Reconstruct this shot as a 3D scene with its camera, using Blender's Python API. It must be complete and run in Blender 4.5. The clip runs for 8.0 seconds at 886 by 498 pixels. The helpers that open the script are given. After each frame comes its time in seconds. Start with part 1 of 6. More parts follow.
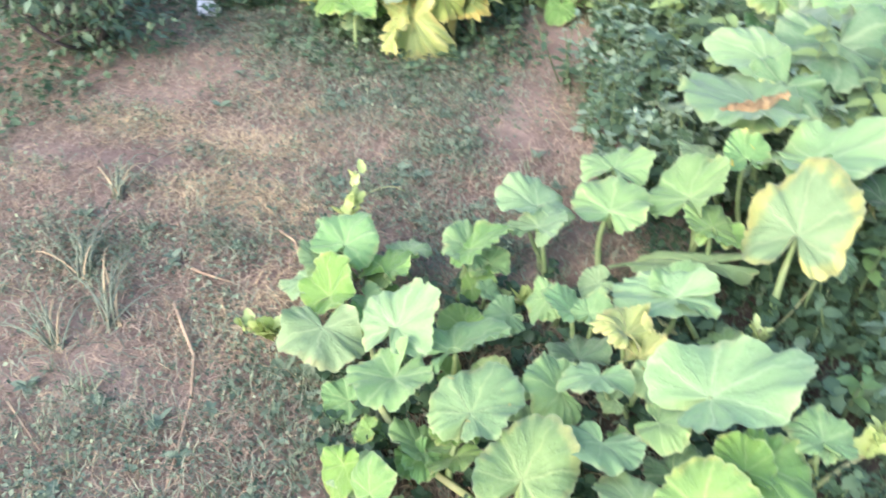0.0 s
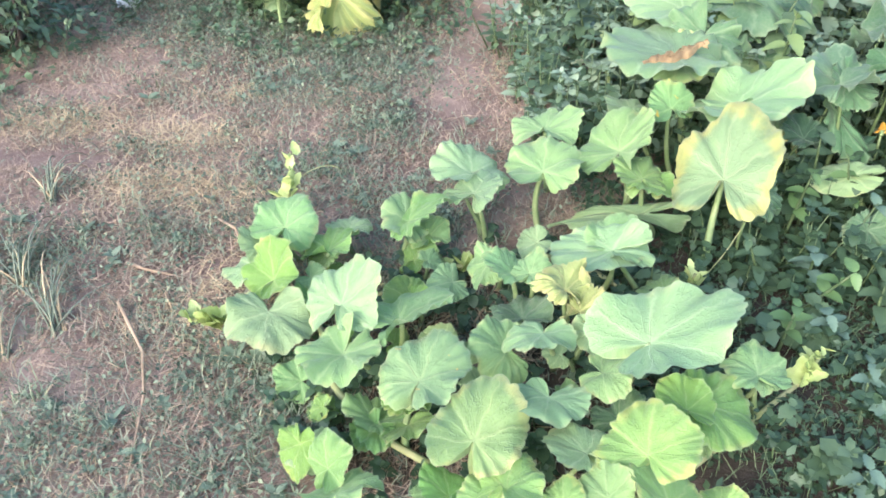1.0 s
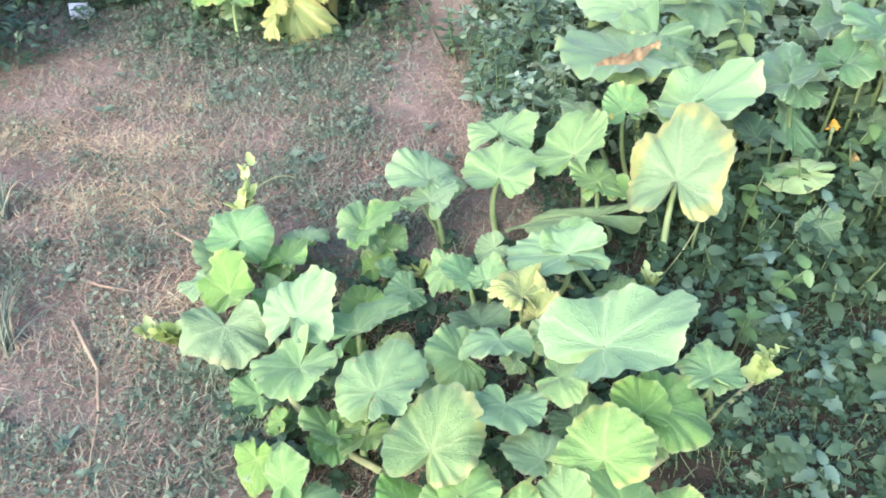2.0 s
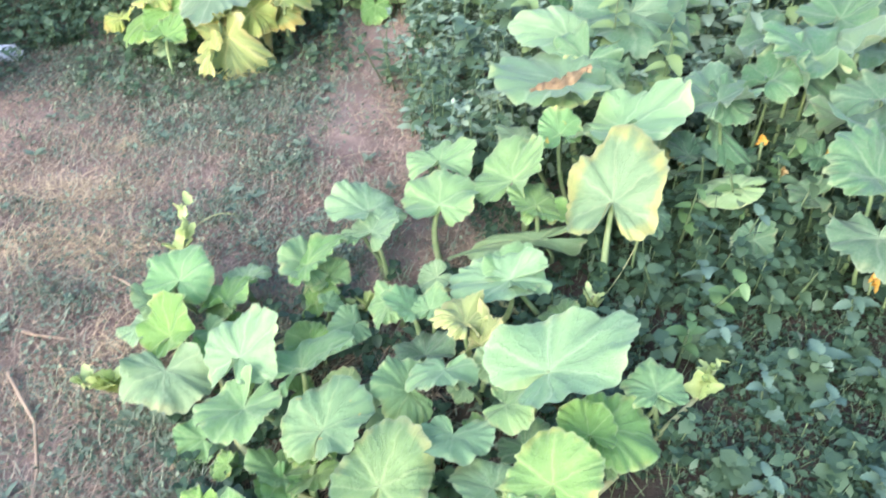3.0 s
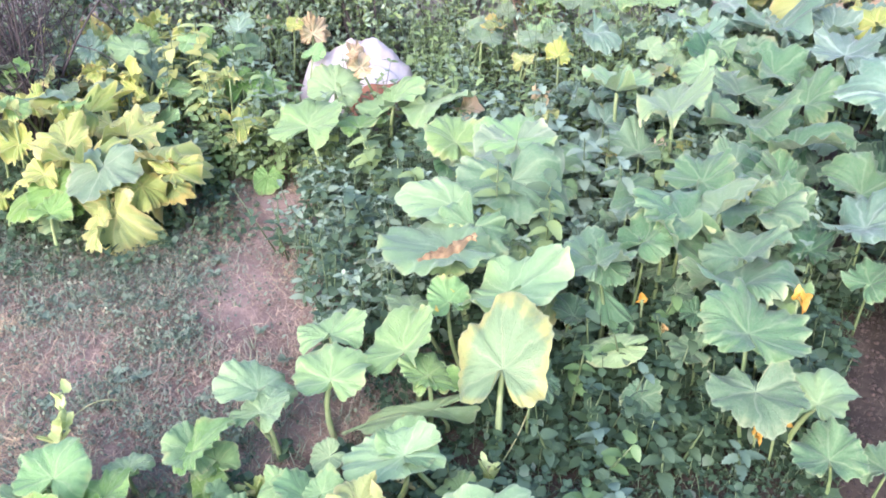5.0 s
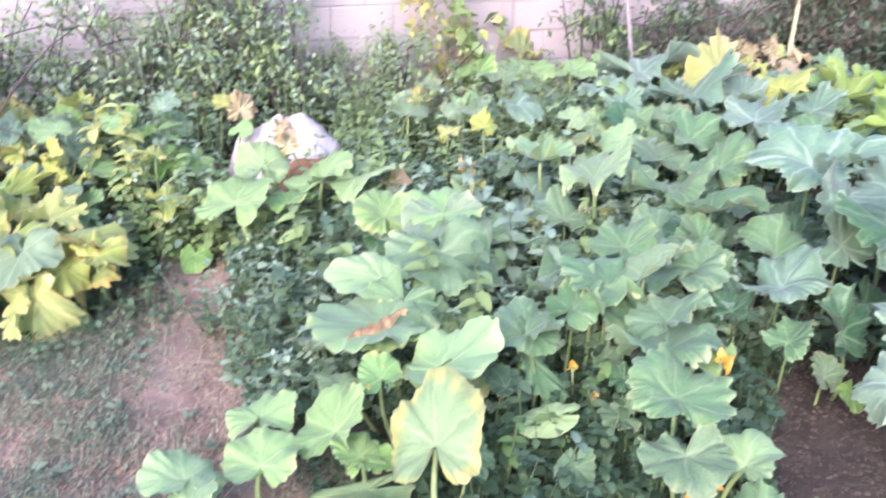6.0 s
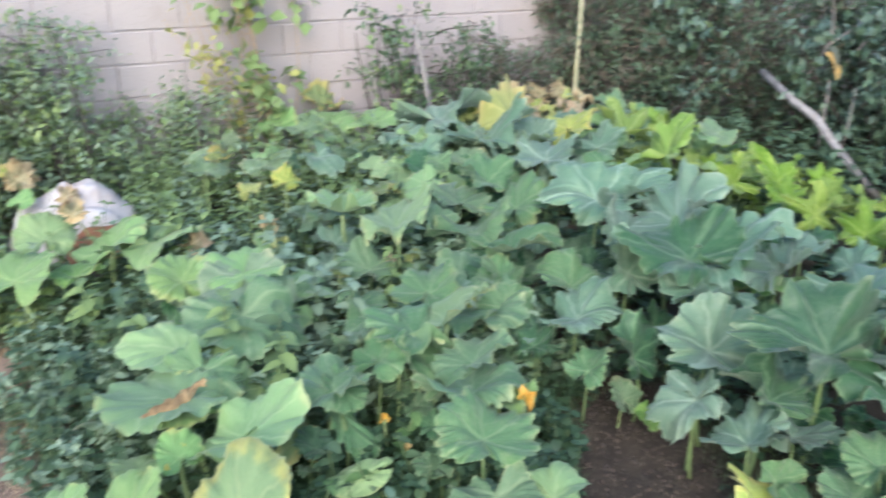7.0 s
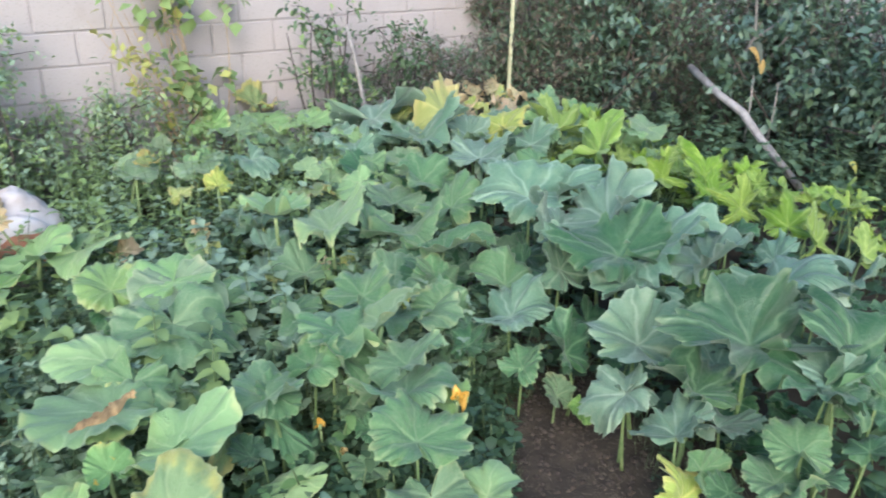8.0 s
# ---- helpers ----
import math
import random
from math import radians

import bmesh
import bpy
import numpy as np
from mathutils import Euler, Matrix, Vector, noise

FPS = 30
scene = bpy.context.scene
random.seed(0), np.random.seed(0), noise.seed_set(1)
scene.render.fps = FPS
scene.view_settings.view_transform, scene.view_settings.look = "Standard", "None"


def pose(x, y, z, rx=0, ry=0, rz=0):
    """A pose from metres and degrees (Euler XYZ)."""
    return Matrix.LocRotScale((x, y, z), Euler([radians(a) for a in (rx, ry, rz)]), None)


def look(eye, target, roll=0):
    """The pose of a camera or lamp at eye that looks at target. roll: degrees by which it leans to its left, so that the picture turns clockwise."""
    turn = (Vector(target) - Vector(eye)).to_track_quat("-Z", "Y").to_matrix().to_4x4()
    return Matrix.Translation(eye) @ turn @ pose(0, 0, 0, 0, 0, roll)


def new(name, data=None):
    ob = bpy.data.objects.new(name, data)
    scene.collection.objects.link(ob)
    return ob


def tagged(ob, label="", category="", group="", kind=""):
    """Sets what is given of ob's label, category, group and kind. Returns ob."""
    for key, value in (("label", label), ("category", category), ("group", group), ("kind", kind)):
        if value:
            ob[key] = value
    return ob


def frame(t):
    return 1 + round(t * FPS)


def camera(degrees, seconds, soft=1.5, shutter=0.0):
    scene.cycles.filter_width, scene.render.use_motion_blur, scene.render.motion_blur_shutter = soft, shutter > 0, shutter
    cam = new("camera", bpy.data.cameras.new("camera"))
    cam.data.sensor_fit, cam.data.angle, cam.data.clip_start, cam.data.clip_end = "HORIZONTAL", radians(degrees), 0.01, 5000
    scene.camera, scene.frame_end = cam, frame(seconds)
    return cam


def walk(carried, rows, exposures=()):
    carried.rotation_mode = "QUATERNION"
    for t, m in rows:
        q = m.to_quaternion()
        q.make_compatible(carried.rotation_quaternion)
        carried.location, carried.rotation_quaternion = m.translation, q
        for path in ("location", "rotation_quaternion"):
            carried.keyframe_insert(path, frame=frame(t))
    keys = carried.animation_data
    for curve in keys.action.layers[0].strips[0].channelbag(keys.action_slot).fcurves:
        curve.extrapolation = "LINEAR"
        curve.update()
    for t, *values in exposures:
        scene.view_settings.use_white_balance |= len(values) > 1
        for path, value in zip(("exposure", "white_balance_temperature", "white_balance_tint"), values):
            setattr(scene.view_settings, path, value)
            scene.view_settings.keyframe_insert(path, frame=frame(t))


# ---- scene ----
cam = camera(55.7, 8.0, 1.8, 0.5)
PATH = [
    (0, (0.217, 1.031, 1.506), (-0.061, 2.569, 0.258), 1.0),
    (0.5, (0.247, 1.023, 1.529), (0.066, 2.521, 0.216), -1.6),
    (1, (0.261, 1.017, 1.524), (0.092, 2.526, 0.222), -1.7),
    (1.5, (0.287, 1.027, 1.532), (0.139, 2.538, 0.23), -1.8),
    (2.8, (0.329, 1.042, 1.532), (0.303, 2.579, 0.252), -1.9),
    (3, (0.335, 1.047, 1.545), (0.336, 2.599, 0.282), -1.9),
    (3.5, (0.36, 1.064, 1.563), (0.437, 2.67, 0.374), -1.8),
    (4, (0.385, 1.07, 1.589), (0.549, 2.74, 0.501), -1.6),
    (4.2, (0.393, 1.072, 1.593), (0.594, 2.759, 0.537), -1.4),
    (5.3, (0.387, 1.073, 1.614), (0.638, 2.811, 0.657), 0.3),
    (5.5, (0.391, 1.071, 1.617), (0.673, 2.816, 0.68), 0.4),
    (6, (0.417, 1.075, 1.641), (0.81, 2.845, 0.797), -0.1),
    (6.5, (0.453, 1.072, 1.653), (1.025, 2.825, 0.879), -0.1),
    (7, (0.516, 1.076, 1.654), (1.306, 2.756, 0.911), 0.1),
    (7.5, (0.581, 1.047, 1.653), (1.555, 2.628, 0.91), -0.0),
    (8, (0.553, 1.054, 1.679), (1.458, 2.671, 0.925), 0.2),
]
walk(cam, [(t, look(eye, target, roll)) for t, eye, target, roll in PATH], exposures=[(0, 2.28, 6460, 15), (3.5, 2.28, 6000, 16), (5.5, 2.36, 6060, 31), (6, 2.38, 6100, 31), (6.5, 1.99, 6020, 18), (7, 1.69, 6090, 10), (7.5, 1.55, 6080, 8), (8, 1.66, 6100, 8)])

# ---- light ----
world = bpy.data.worlds.new("open_sky")
scene.world = world
world.use_nodes = True
wn = world.node_tree.nodes
wl = world.node_tree.links
sky = wn.new("ShaderNodeTexSky")
sky.sky_type = "NISHITA"
sky.sun_disc = False
sky.sun_elevation = radians(24)
sky.sun_rotation = radians(215)
sky.air_density, sky.dust_density = 1.0, 1.5
wn["Background"].inputs["Strength"].default_value = 0.15
wl.new(sky.outputs[0], wn["Background"].inputs["Color"])

sun_data = bpy.data.lights.new("sun", "SUN")
sun_data.energy, sun_data.angle, sun_data.color = 0.92, radians(30), (1.0, 0.97, 0.945)
sun = new("sun", sun_data)
sun.matrix_world = look((-3.5, -4.0, 6.0), (0, 3, 0))


# ---- materials ----
def material(name, rough=0.6):
    mat = bpy.data.materials.new(name)
    mat.use_nodes = True
    nt = mat.node_tree
    bsdf = nt.nodes["Principled BSDF"]
    bsdf.inputs["Roughness"].default_value = rough
    bsdf.inputs["Specular IOR Level"].default_value = 0.45
    return mat, nt, bsdf


def node(nt, kind, operation=None, interpolation_type=None, data_type=None, blend_type=None, feature=None):
    n = nt.nodes.new(kind)
    if operation:
        n.operation = operation
    if interpolation_type:
        n.interpolation_type = interpolation_type
    if data_type:
        n.data_type = data_type
    if blend_type:
        n.blend_type = blend_type
    if feature:
        n.feature = feature
    return n


def feed(nt, socket, value):
    if isinstance(value, bpy.types.NodeSocket):
        nt.links.new(value, socket)
    else:
        socket.default_value = value


def calc(nt, op, a, b=0.0, c=0.0):
    n = node(nt, "ShaderNodeMath", operation=op)
    for i, v in enumerate((a, b, c)):
        feed(nt, n.inputs[i], v)
    return n.outputs[0]


def ramp(nt, value, lo, hi, a=0.0, b=1.0):
    n = node(nt, "ShaderNodeMapRange", interpolation_type="SMOOTHSTEP")
    for i, v in enumerate((value, lo, hi, a, b)):
        feed(nt, n.inputs[i], v)
    return n.outputs[0]


def mix(nt, fac, a, b, blend="MIX"):
    n = node(nt, "ShaderNodeMix", data_type="RGBA", blend_type=blend)
    feed(nt, n.inputs[0], fac)
    for socket, v in ((n.inputs[6], a), (n.inputs[7], b)):
        feed(nt, socket, v if isinstance(v, bpy.types.NodeSocket) else (*v, 1.0))
    return n.outputs[2]


def grain(nt, coords, scale, detail=4.0, rough=0.55):
    n = node(nt, "ShaderNodeTexNoise")
    feed(nt, n.inputs["Vector"], coords)
    n.inputs["Scale"].default_value, n.inputs["Detail"].default_value, n.inputs["Roughness"].default_value = scale, detail, rough
    return n.outputs["Fac"]


def relief(nt, bsdf, height, strength=0.4, distance=0.01):
    n = node(nt, "ShaderNodeBump")
    n.inputs["Strength"].default_value, n.inputs["Distance"].default_value = strength, distance
    feed(nt, n.inputs["Height"], height)
    nt.links.new(n.outputs[0], bsdf.inputs["Normal"])
    return n.outputs[0]


def thin(nt, bsdf, colour, share=0.25):
    """Lets part of the light pass through a leaf."""
    out = nt.nodes["Material Output"]
    tr = node(nt, "ShaderNodeBsdfTranslucent")
    feed(nt, tr.inputs["Color"], colour)
    mx = node(nt, "ShaderNodeMixShader")
    mx.inputs[0].default_value = share
    nt.links.new(bsdf.outputs[0], mx.inputs[1])
    nt.links.new(tr.outputs[0], mx.inputs[2])
    nt.links.new(mx.outputs[0], out.inputs["Surface"])


def blade_material(name, low, high, vein, edge=None, edge_from=0.6, spots=None, spot_level=0.62, pitch=57.0, rough=0.42, mottle=0.0):
    """A squash leaf: two greens, light veins fanning from the stalk, a margin that turns and dry spots."""
    mat, nt, bsdf = material(name, rough + 0.1)
    bsdf.inputs["Specular IOR Level"].default_value = 0.36
    uv = node(nt, "ShaderNodeUVMap").outputs[0]
    info = node(nt, "ShaderNodeObjectInfo")
    rnd = info.outputs["Random"]
    centred = node(nt, "ShaderNodeVectorMath", operation="SUBTRACT")
    feed(nt, centred.inputs[0], uv)
    centred.inputs[1].default_value = (0.5, 0.5, 0.0)
    sep = node(nt, "ShaderNodeSeparateXYZ")
    nt.links.new(centred.outputs[0], sep.inputs[0])
    shift = node(nt, "ShaderNodeCombineXYZ")
    nt.links.new(calc(nt, "MULTIPLY", rnd, 37.0), shift.inputs[2])
    moved = node(nt, "ShaderNodeVectorMath", operation="ADD")
    nt.links.new(centred.outputs[0], moved.inputs[0])
    nt.links.new(shift.outputs[0], moved.inputs[1])
    at = moved.outputs[0]
    r = calc(nt, "SQRT", calc(nt, "ADD", calc(nt, "POWER", calc(nt, "ABSOLUTE", sep.outputs[0]), 2.0), calc(nt, "POWER", calc(nt, "ABSOLUTE", sep.outputs[1]), 2.0)))
    wob = calc(nt, "MULTIPLY", calc(nt, "SUBTRACT", grain(nt, at, 4.0, 3.0), 0.5), 0.55)
    angle = calc(nt, "ADD", calc(nt, "ARCTAN2", sep.outputs[0], sep.outputs[1]), wob)
    across = calc(nt, "MULTIPLY", calc(nt, "ABSOLUTE", calc(nt, "SINE", calc(nt, "MULTIPLY", angle, 180.0 / pitch))), r)
    fade = ramp(nt, r, 0.08, 0.58, 1.0, 0.15)
    main = calc(nt, "MULTIPLY", ramp(nt, calc(nt, "ADD", across, calc(nt, "MULTIPLY", r, 0.014)), 0.003, 0.013, 1.0, 0.0), fade)
    fan = calc(nt, "MULTIPLY", calc(nt, "MULTIPLY", ramp(nt, calc(nt, "ABSOLUTE", calc(nt, "SINE", calc(nt, "ADD", calc(nt, "MULTIPLY", angle, 540.0 / pitch), calc(nt, "MULTIPLY", wob, 3.0)))), 0.0, 0.34, 1.0, 0.0), ramp(nt, r, 0.05, 0.16)), ramp(nt, r, 0.30, 0.60, 1.0, 0.35))
    side = calc(nt, "MULTIPLY", ramp(nt, calc(nt, "ABSOLUTE", calc(nt, "SINE", calc(nt, "ADD", calc(nt, "MULTIPLY", r, 38.0), calc(nt, "ADD", calc(nt, "MULTIPLY", across, -46.0), calc(nt, "MULTIPLY", wob, 9.0))))), 0.0, 0.22, 1.0, 0.0), ramp(nt, r, 0.06, 0.2))
    fine = node(nt, "ShaderNodeTexVoronoi", feature="DISTANCE_TO_EDGE")
    feed(nt, fine.inputs["Vector"], at)
    fine.inputs["Scale"].default_value = 18.0
    net = ramp(nt, fine.outputs["Distance"], 0.0, 0.09, 1.0, 0.0)
    cloud = calc(nt, "ADD", calc(nt, "MULTIPLY", grain(nt, at, 3.0, 5.0), 0.70), calc(nt, "MULTIPLY", ramp(nt, across, 0.0, 0.10, 1.0, 0.0), 0.30))
    tone = mix(nt, ramp(nt, cloud, 0.32, 0.72), low, high)
    if mottle:
        tone = mix(nt, ramp(nt, grain(nt, at, 7.0, 4.0), 0.5, 0.75, 0.0, mottle), tone, (0.317, 0.374, 0.223))
    tone = mix(nt, calc(nt, "MULTIPLY", net, 0.12), tone, vein)
    tone = mix(nt, calc(nt, "MULTIPLY", side, 0.10), tone, vein)
    tone = mix(nt, calc(nt, "MULTIPLY", fan, 0.09), tone, vein)
    tone = mix(nt, calc(nt, "MULTIPLY", main, 0.36), tone, vein)
    rim = node(nt, "ShaderNodeUVMap")
    rim.uv_map = "rim"
    out = node(nt, "ShaderNodeSeparateXYZ")
    nt.links.new(rim.outputs[0], out.inputs[0])
    if edge:
        ragged = calc(nt, "ADD", out.outputs[0], calc(nt, "MULTIPLY", calc(nt, "SUBTRACT", grain(nt, at, 2.6, 4.0), 0.5), 1.15))
        tone = mix(nt, ramp(nt, ragged, edge_from - 0.08, edge_from + 0.22, 0.0, 0.9), tone, edge)
    # paler rim: the light caught by leaf margins, painted in the vein tone
    tone = mix(nt, ramp(nt, out.outputs[0], 0.94, 0.995, 0.0, 0.4), tone, vein)
    if spots:
        tone = mix(nt, ramp(nt, grain(nt, at, 4.2, 5.0), spot_level, spot_level + 0.05), tone, spots)
    specks = ramp(nt, grain(nt, at, 32.0, 2.0), 0.70, 0.76, 0.0, 0.35)
    tone = mix(nt, specks, tone, (0.216, 0.187, 0.094))
    hsv = node(nt, "ShaderNodeHueSaturation")
    feed(nt, hsv.inputs["Hue"], ramp(nt, rnd, 0.0, 1.0, 0.494, 0.512))
    feed(nt, hsv.inputs["Saturation"], ramp(nt, calc(nt, "FRACT", calc(nt, "MULTIPLY", rnd, 13.7)), 0.0, 1.0, 0.90, 1.08))
    feed(nt, hsv.inputs["Value"], ramp(nt, calc(nt, "FRACT", calc(nt, "MULTIPLY", rnd, 7.3)), 0.0, 1.0, 0.94, 1.10))
    nt.links.new(tone, hsv.inputs["Color"])
    nt.links.new(hsv.outputs[0], bsdf.inputs["Base Color"])
    h = calc(nt, "ADD", calc(nt, "MULTIPLY", net, -0.12), calc(nt, "ADD", calc(nt, "ADD", calc(nt, "ADD", calc(nt, "MULTIPLY", side, -0.3), calc(nt, "MULTIPLY", fan, -0.22)), calc(nt, "MULTIPLY", main, -0.45)), calc(nt, "ADD", calc(nt, "MULTIPLY", grain(nt, at, 45.0, 2.0), 0.10), calc(nt, "MULTIPLY", grain(nt, at, 11.0, 3.0), 0.65))))
    relief(nt, bsdf, h, 0.55, 0.008)
    bsdf.inputs["Sheen Weight"].default_value, bsdf.inputs["Sheen Roughness"].default_value = 0.16, 0.45
    thin(nt, bsdf, hsv.outputs[0], 0.28)
    return mat


VEIN = (0.288, 0.374, 0.209)
BLADES = {
    "g": blade_material("squash_leaf_green", (0.208, 0.338, 0.138), (0.300, 0.428, 0.192), VEIN, (0.396, 0.425, 0.173), 0.99, mottle=0.15),
    # deep green of the middle plant, also given to leaves lying in shade
    "k": blade_material("squash_leaf_deep_green", (0.100, 0.195, 0.092), (0.180, 0.282, 0.145), VEIN, (0.324, 0.360, 0.173), 1.02, mottle=0.25),
    "G": blade_material("squash_leaf_scorched_spot", (0.180, 0.310, 0.115), (0.263, 0.392, 0.153), VEIN, (0.382, 0.425, 0.173), 0.98, (0.576, 0.380, 0.086), 0.66),
    "l": blade_material("squash_leaf_light_green", (0.168, 0.305, 0.080), (0.258, 0.388, 0.125), VEIN, (0.376, 0.410, 0.138), 0.98),
    "e": blade_material("squash_leaf_yellow_margin", (0.198, 0.335, 0.100), (0.290, 0.418, 0.140), VEIN, (0.430, 0.450, 0.140), 0.90),
    "E": blade_material("squash_leaf_broad_yellow_margin", (0.172, 0.295, 0.122), (0.248, 0.368, 0.165), (0.340, 0.400, 0.205), (0.470, 0.455, 0.105), 0.82, (0.396, 0.238, 0.072), 0.72),
    "y": blade_material("squash_leaf_yellow", (0.285, 0.345, 0.092), (0.470, 0.465, 0.145), (0.450, 0.450, 0.210), (0.460, 0.405, 0.140), 0.86, (0.331, 0.202, 0.065), 0.70),
    "o": blade_material("squash_leaf_ochre", (0.160, 0.222, 0.075), (0.250, 0.275, 0.090), (0.302, 0.320, 0.144), (0.360, 0.300, 0.090), 0.72, (0.360, 0.202, 0.072), 0.64),
    "b": blade_material("squash_leaf_withered", (0.330, 0.290, 0.175), (0.520, 0.440, 0.295), (0.480, 0.430, 0.300), (0.500, 0.380, 0.240), 0.55, (0.370, 0.235, 0.140), 0.62, rough=0.7),
    "B": blade_material("squash_leaf_large_green", (0.195, 0.308, 0.150), (0.272, 0.390, 0.208), VEIN, (0.352, 0.392, 0.163), 1.02),
    "p": blade_material("squash_leaf_pale", (0.155, 0.238, 0.130), (0.216, 0.292, 0.176), (0.324, 0.367, 0.245), (0.360, 0.351, 0.218), 1.02),
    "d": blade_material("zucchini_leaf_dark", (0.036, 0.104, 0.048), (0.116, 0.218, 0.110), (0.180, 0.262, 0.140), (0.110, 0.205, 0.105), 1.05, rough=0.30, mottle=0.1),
    "s": blade_material("zucchini_leaf_silvery", (0.120, 0.212, 0.138), (0.250, 0.350, 0.252), (0.300, 0.385, 0.285), (0.230, 0.330, 0.235), 1.05, rough=0.30, mottle=0.2),
    "m": blade_material("squash_leaf_lime", (0.160, 0.262, 0.038), (0.285, 0.385, 0.085), (0.310, 0.370, 0.140), (0.343, 0.420, 0.099), 1.02),
}
BLADES["f"] = BLADES["g"]
SHAPE = {"f": "funnel", "k": "frill", "d": "crisp", "s": "crisp", "m": "deep", "y": "lobed", "o": "lobed", "b": "dry"}


def plain(name, low, high, rough=0.7, scale=20.0, island=False, bump=0.3, share=0.0, spread=0.3):
    """A two-tone surface with grain; island varies every loose piece."""
    mat, nt, bsdf = material(name, rough)
    at = node(nt, "ShaderNodeTexCoord").outputs["Object"]
    g = grain(nt, at, scale, 5.0)
    fac = ramp(nt, g, 0.3, 0.7)
    if island:
        rnd = node(nt, "ShaderNodeNewGeometry").outputs["Random Per Island"]
        fac = calc(nt, "ADD", calc(nt, "MULTIPLY", fac, spread), calc(nt, "MULTIPLY", rnd, 1.0 - spread))
    else:
        fine = grain(nt, at, scale * 7, 3.0)
        fac = calc(nt, "ADD", calc(nt, "MULTIPLY", fac, 0.7), calc(nt, "MULTIPLY", fine, 0.3))
    tone = mix(nt, fac, low, high)
    nt.links.new(tone, bsdf.inputs["Base Color"])
    relief(nt, bsdf, grain(nt, at, scale * 5, 3.0), bump, 0.004)
    if share:
        thin(nt, bsdf, tone, share)
    return mat


STALK = plain("stalk_green", (0.144, 0.223, 0.079), (0.245, 0.302, 0.144), 0.55, 30)
STALK_DARK = plain("stalk_dark_green", (0.086, 0.151, 0.054), (0.173, 0.230, 0.101), 0.55, 30)
VINE = plain("vine_stem", (0.216, 0.259, 0.094), (0.346, 0.331, 0.173), 0.6, 25)
BUD = plain("bud_yellow_green", (0.337, 0.430, 0.140), (0.468, 0.543, 0.234), 0.5, 40, share=0.25)
PETAL = plain("petal_orange", (0.475, 0.238, 0.029), (0.576, 0.374, 0.072), 0.5, 40, share=0.3)
PETAL_DRY = plain("petal_dry", (0.396, 0.274, 0.101), (0.518, 0.374, 0.158), 0.7, 40, share=0.2)
SCORCH = plain("scorched_leaf_tissue", (0.130, 0.080, 0.038), (0.340, 0.235, 0.112), 0.8, 22)
WEED = plain("weed_leaf", (0.038, 0.078, 0.040), (0.110, 0.172, 0.086), 0.5, 14, True, share=0.2)
# darker copy of the weed colour, with the bed's shade put into it
WEED_SHADED = plain("weed_leaf_shaded", (0.022, 0.050, 0.026), (0.068, 0.122, 0.058), 0.5, 14, True, share=0.15)
CREEPER = plain("creeping_weed_leaf", (0.045, 0.072, 0.044), (0.145, 0.190, 0.118), 0.55, 12, True, share=0.15)
# these two greens are lightened to carry the haze over the rear bed
WEED_GREY = plain("weed_leaf_grey_hazed", (0.128, 0.205, 0.130), (0.280, 0.362, 0.245), 0.5, 14, True, share=0.2)
WEED_LIGHT = plain("weed_leaf_light_hazed", (0.138, 0.222, 0.080), (0.245, 0.330, 0.130), 0.5, 14, True, share=0.25)
WEED_BLUE = plain("weed_leaf_bluish", (0.066, 0.130, 0.084), (0.160, 0.240, 0.170), 0.5, 14, True, share=0.2)
WEED_GREEN = plain("weed_leaf_green", (0.070, 0.150, 0.050), (0.160, 0.260, 0.095), 0.5, 14, True, share=0.25)
YELLOW_WEED = plain("weed_leaf_yellow", (0.270, 0.310, 0.090), (0.430, 0.440, 0.160), 0.5, 14, True, share=0.25)
WEED_STEM = plain("weed_stem", (0.043, 0.079, 0.029), (0.101, 0.144, 0.061), 0.6, 30)
CLOVER = plain("clover_leaf", (0.090, 0.126, 0.078), (0.225, 0.272, 0.174), 0.6, 10, True, share=0.15)
GRASS = plain("grass_blade", (0.092, 0.118, 0.076), (0.270, 0.298, 0.208), 0.6, 10, True, share=0.15)
PALE_GRASS = plain("limp_grass_blade", (0.105, 0.138, 0.092), (0.225, 0.255, 0.178), 0.6, 10, True, share=0.15)
TUFT = plain("tuft_blade", (0.098, 0.138, 0.080), (0.262, 0.315, 0.198), 0.6, 10, True, share=0.15)
ROSETTE = plain("rosette_leaf", (0.075, 0.120, 0.075), (0.195, 0.255, 0.165), 0.55, 12, True, share=0.15)
BED_GRASS = plain("bed_grass_blade", (0.060, 0.105, 0.045), (0.175, 0.240, 0.110), 0.6, 10, True, share=0.15)
STRAW = plain("dry_grass", (0.135, 0.088, 0.060), (0.500, 0.380, 0.268), 0.8, 8, True)
STRAW_PALE = plain("pale_straw", (0.360, 0.266, 0.140), (0.533, 0.418, 0.260), 0.75, 8, True)
TWIG = plain("twig_bark", (0.032, 0.026, 0.025), (0.080, 0.066, 0.062), 0.85, 30)
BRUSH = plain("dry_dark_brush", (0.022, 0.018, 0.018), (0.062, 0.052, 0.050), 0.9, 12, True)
DRY_TWIG = plain("dry_twig", (0.238, 0.166, 0.108), (0.396, 0.295, 0.194), 0.8, 30)
GREY_WOOD = plain("weathered_branch", (0.160, 0.147, 0.148), (0.310, 0.290, 0.288), 0.8, 18)
POLE = plain("bamboo_pole", (0.302, 0.302, 0.187), (0.446, 0.432, 0.302), 0.55, 12)
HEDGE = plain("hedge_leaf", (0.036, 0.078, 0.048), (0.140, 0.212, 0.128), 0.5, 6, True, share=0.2)
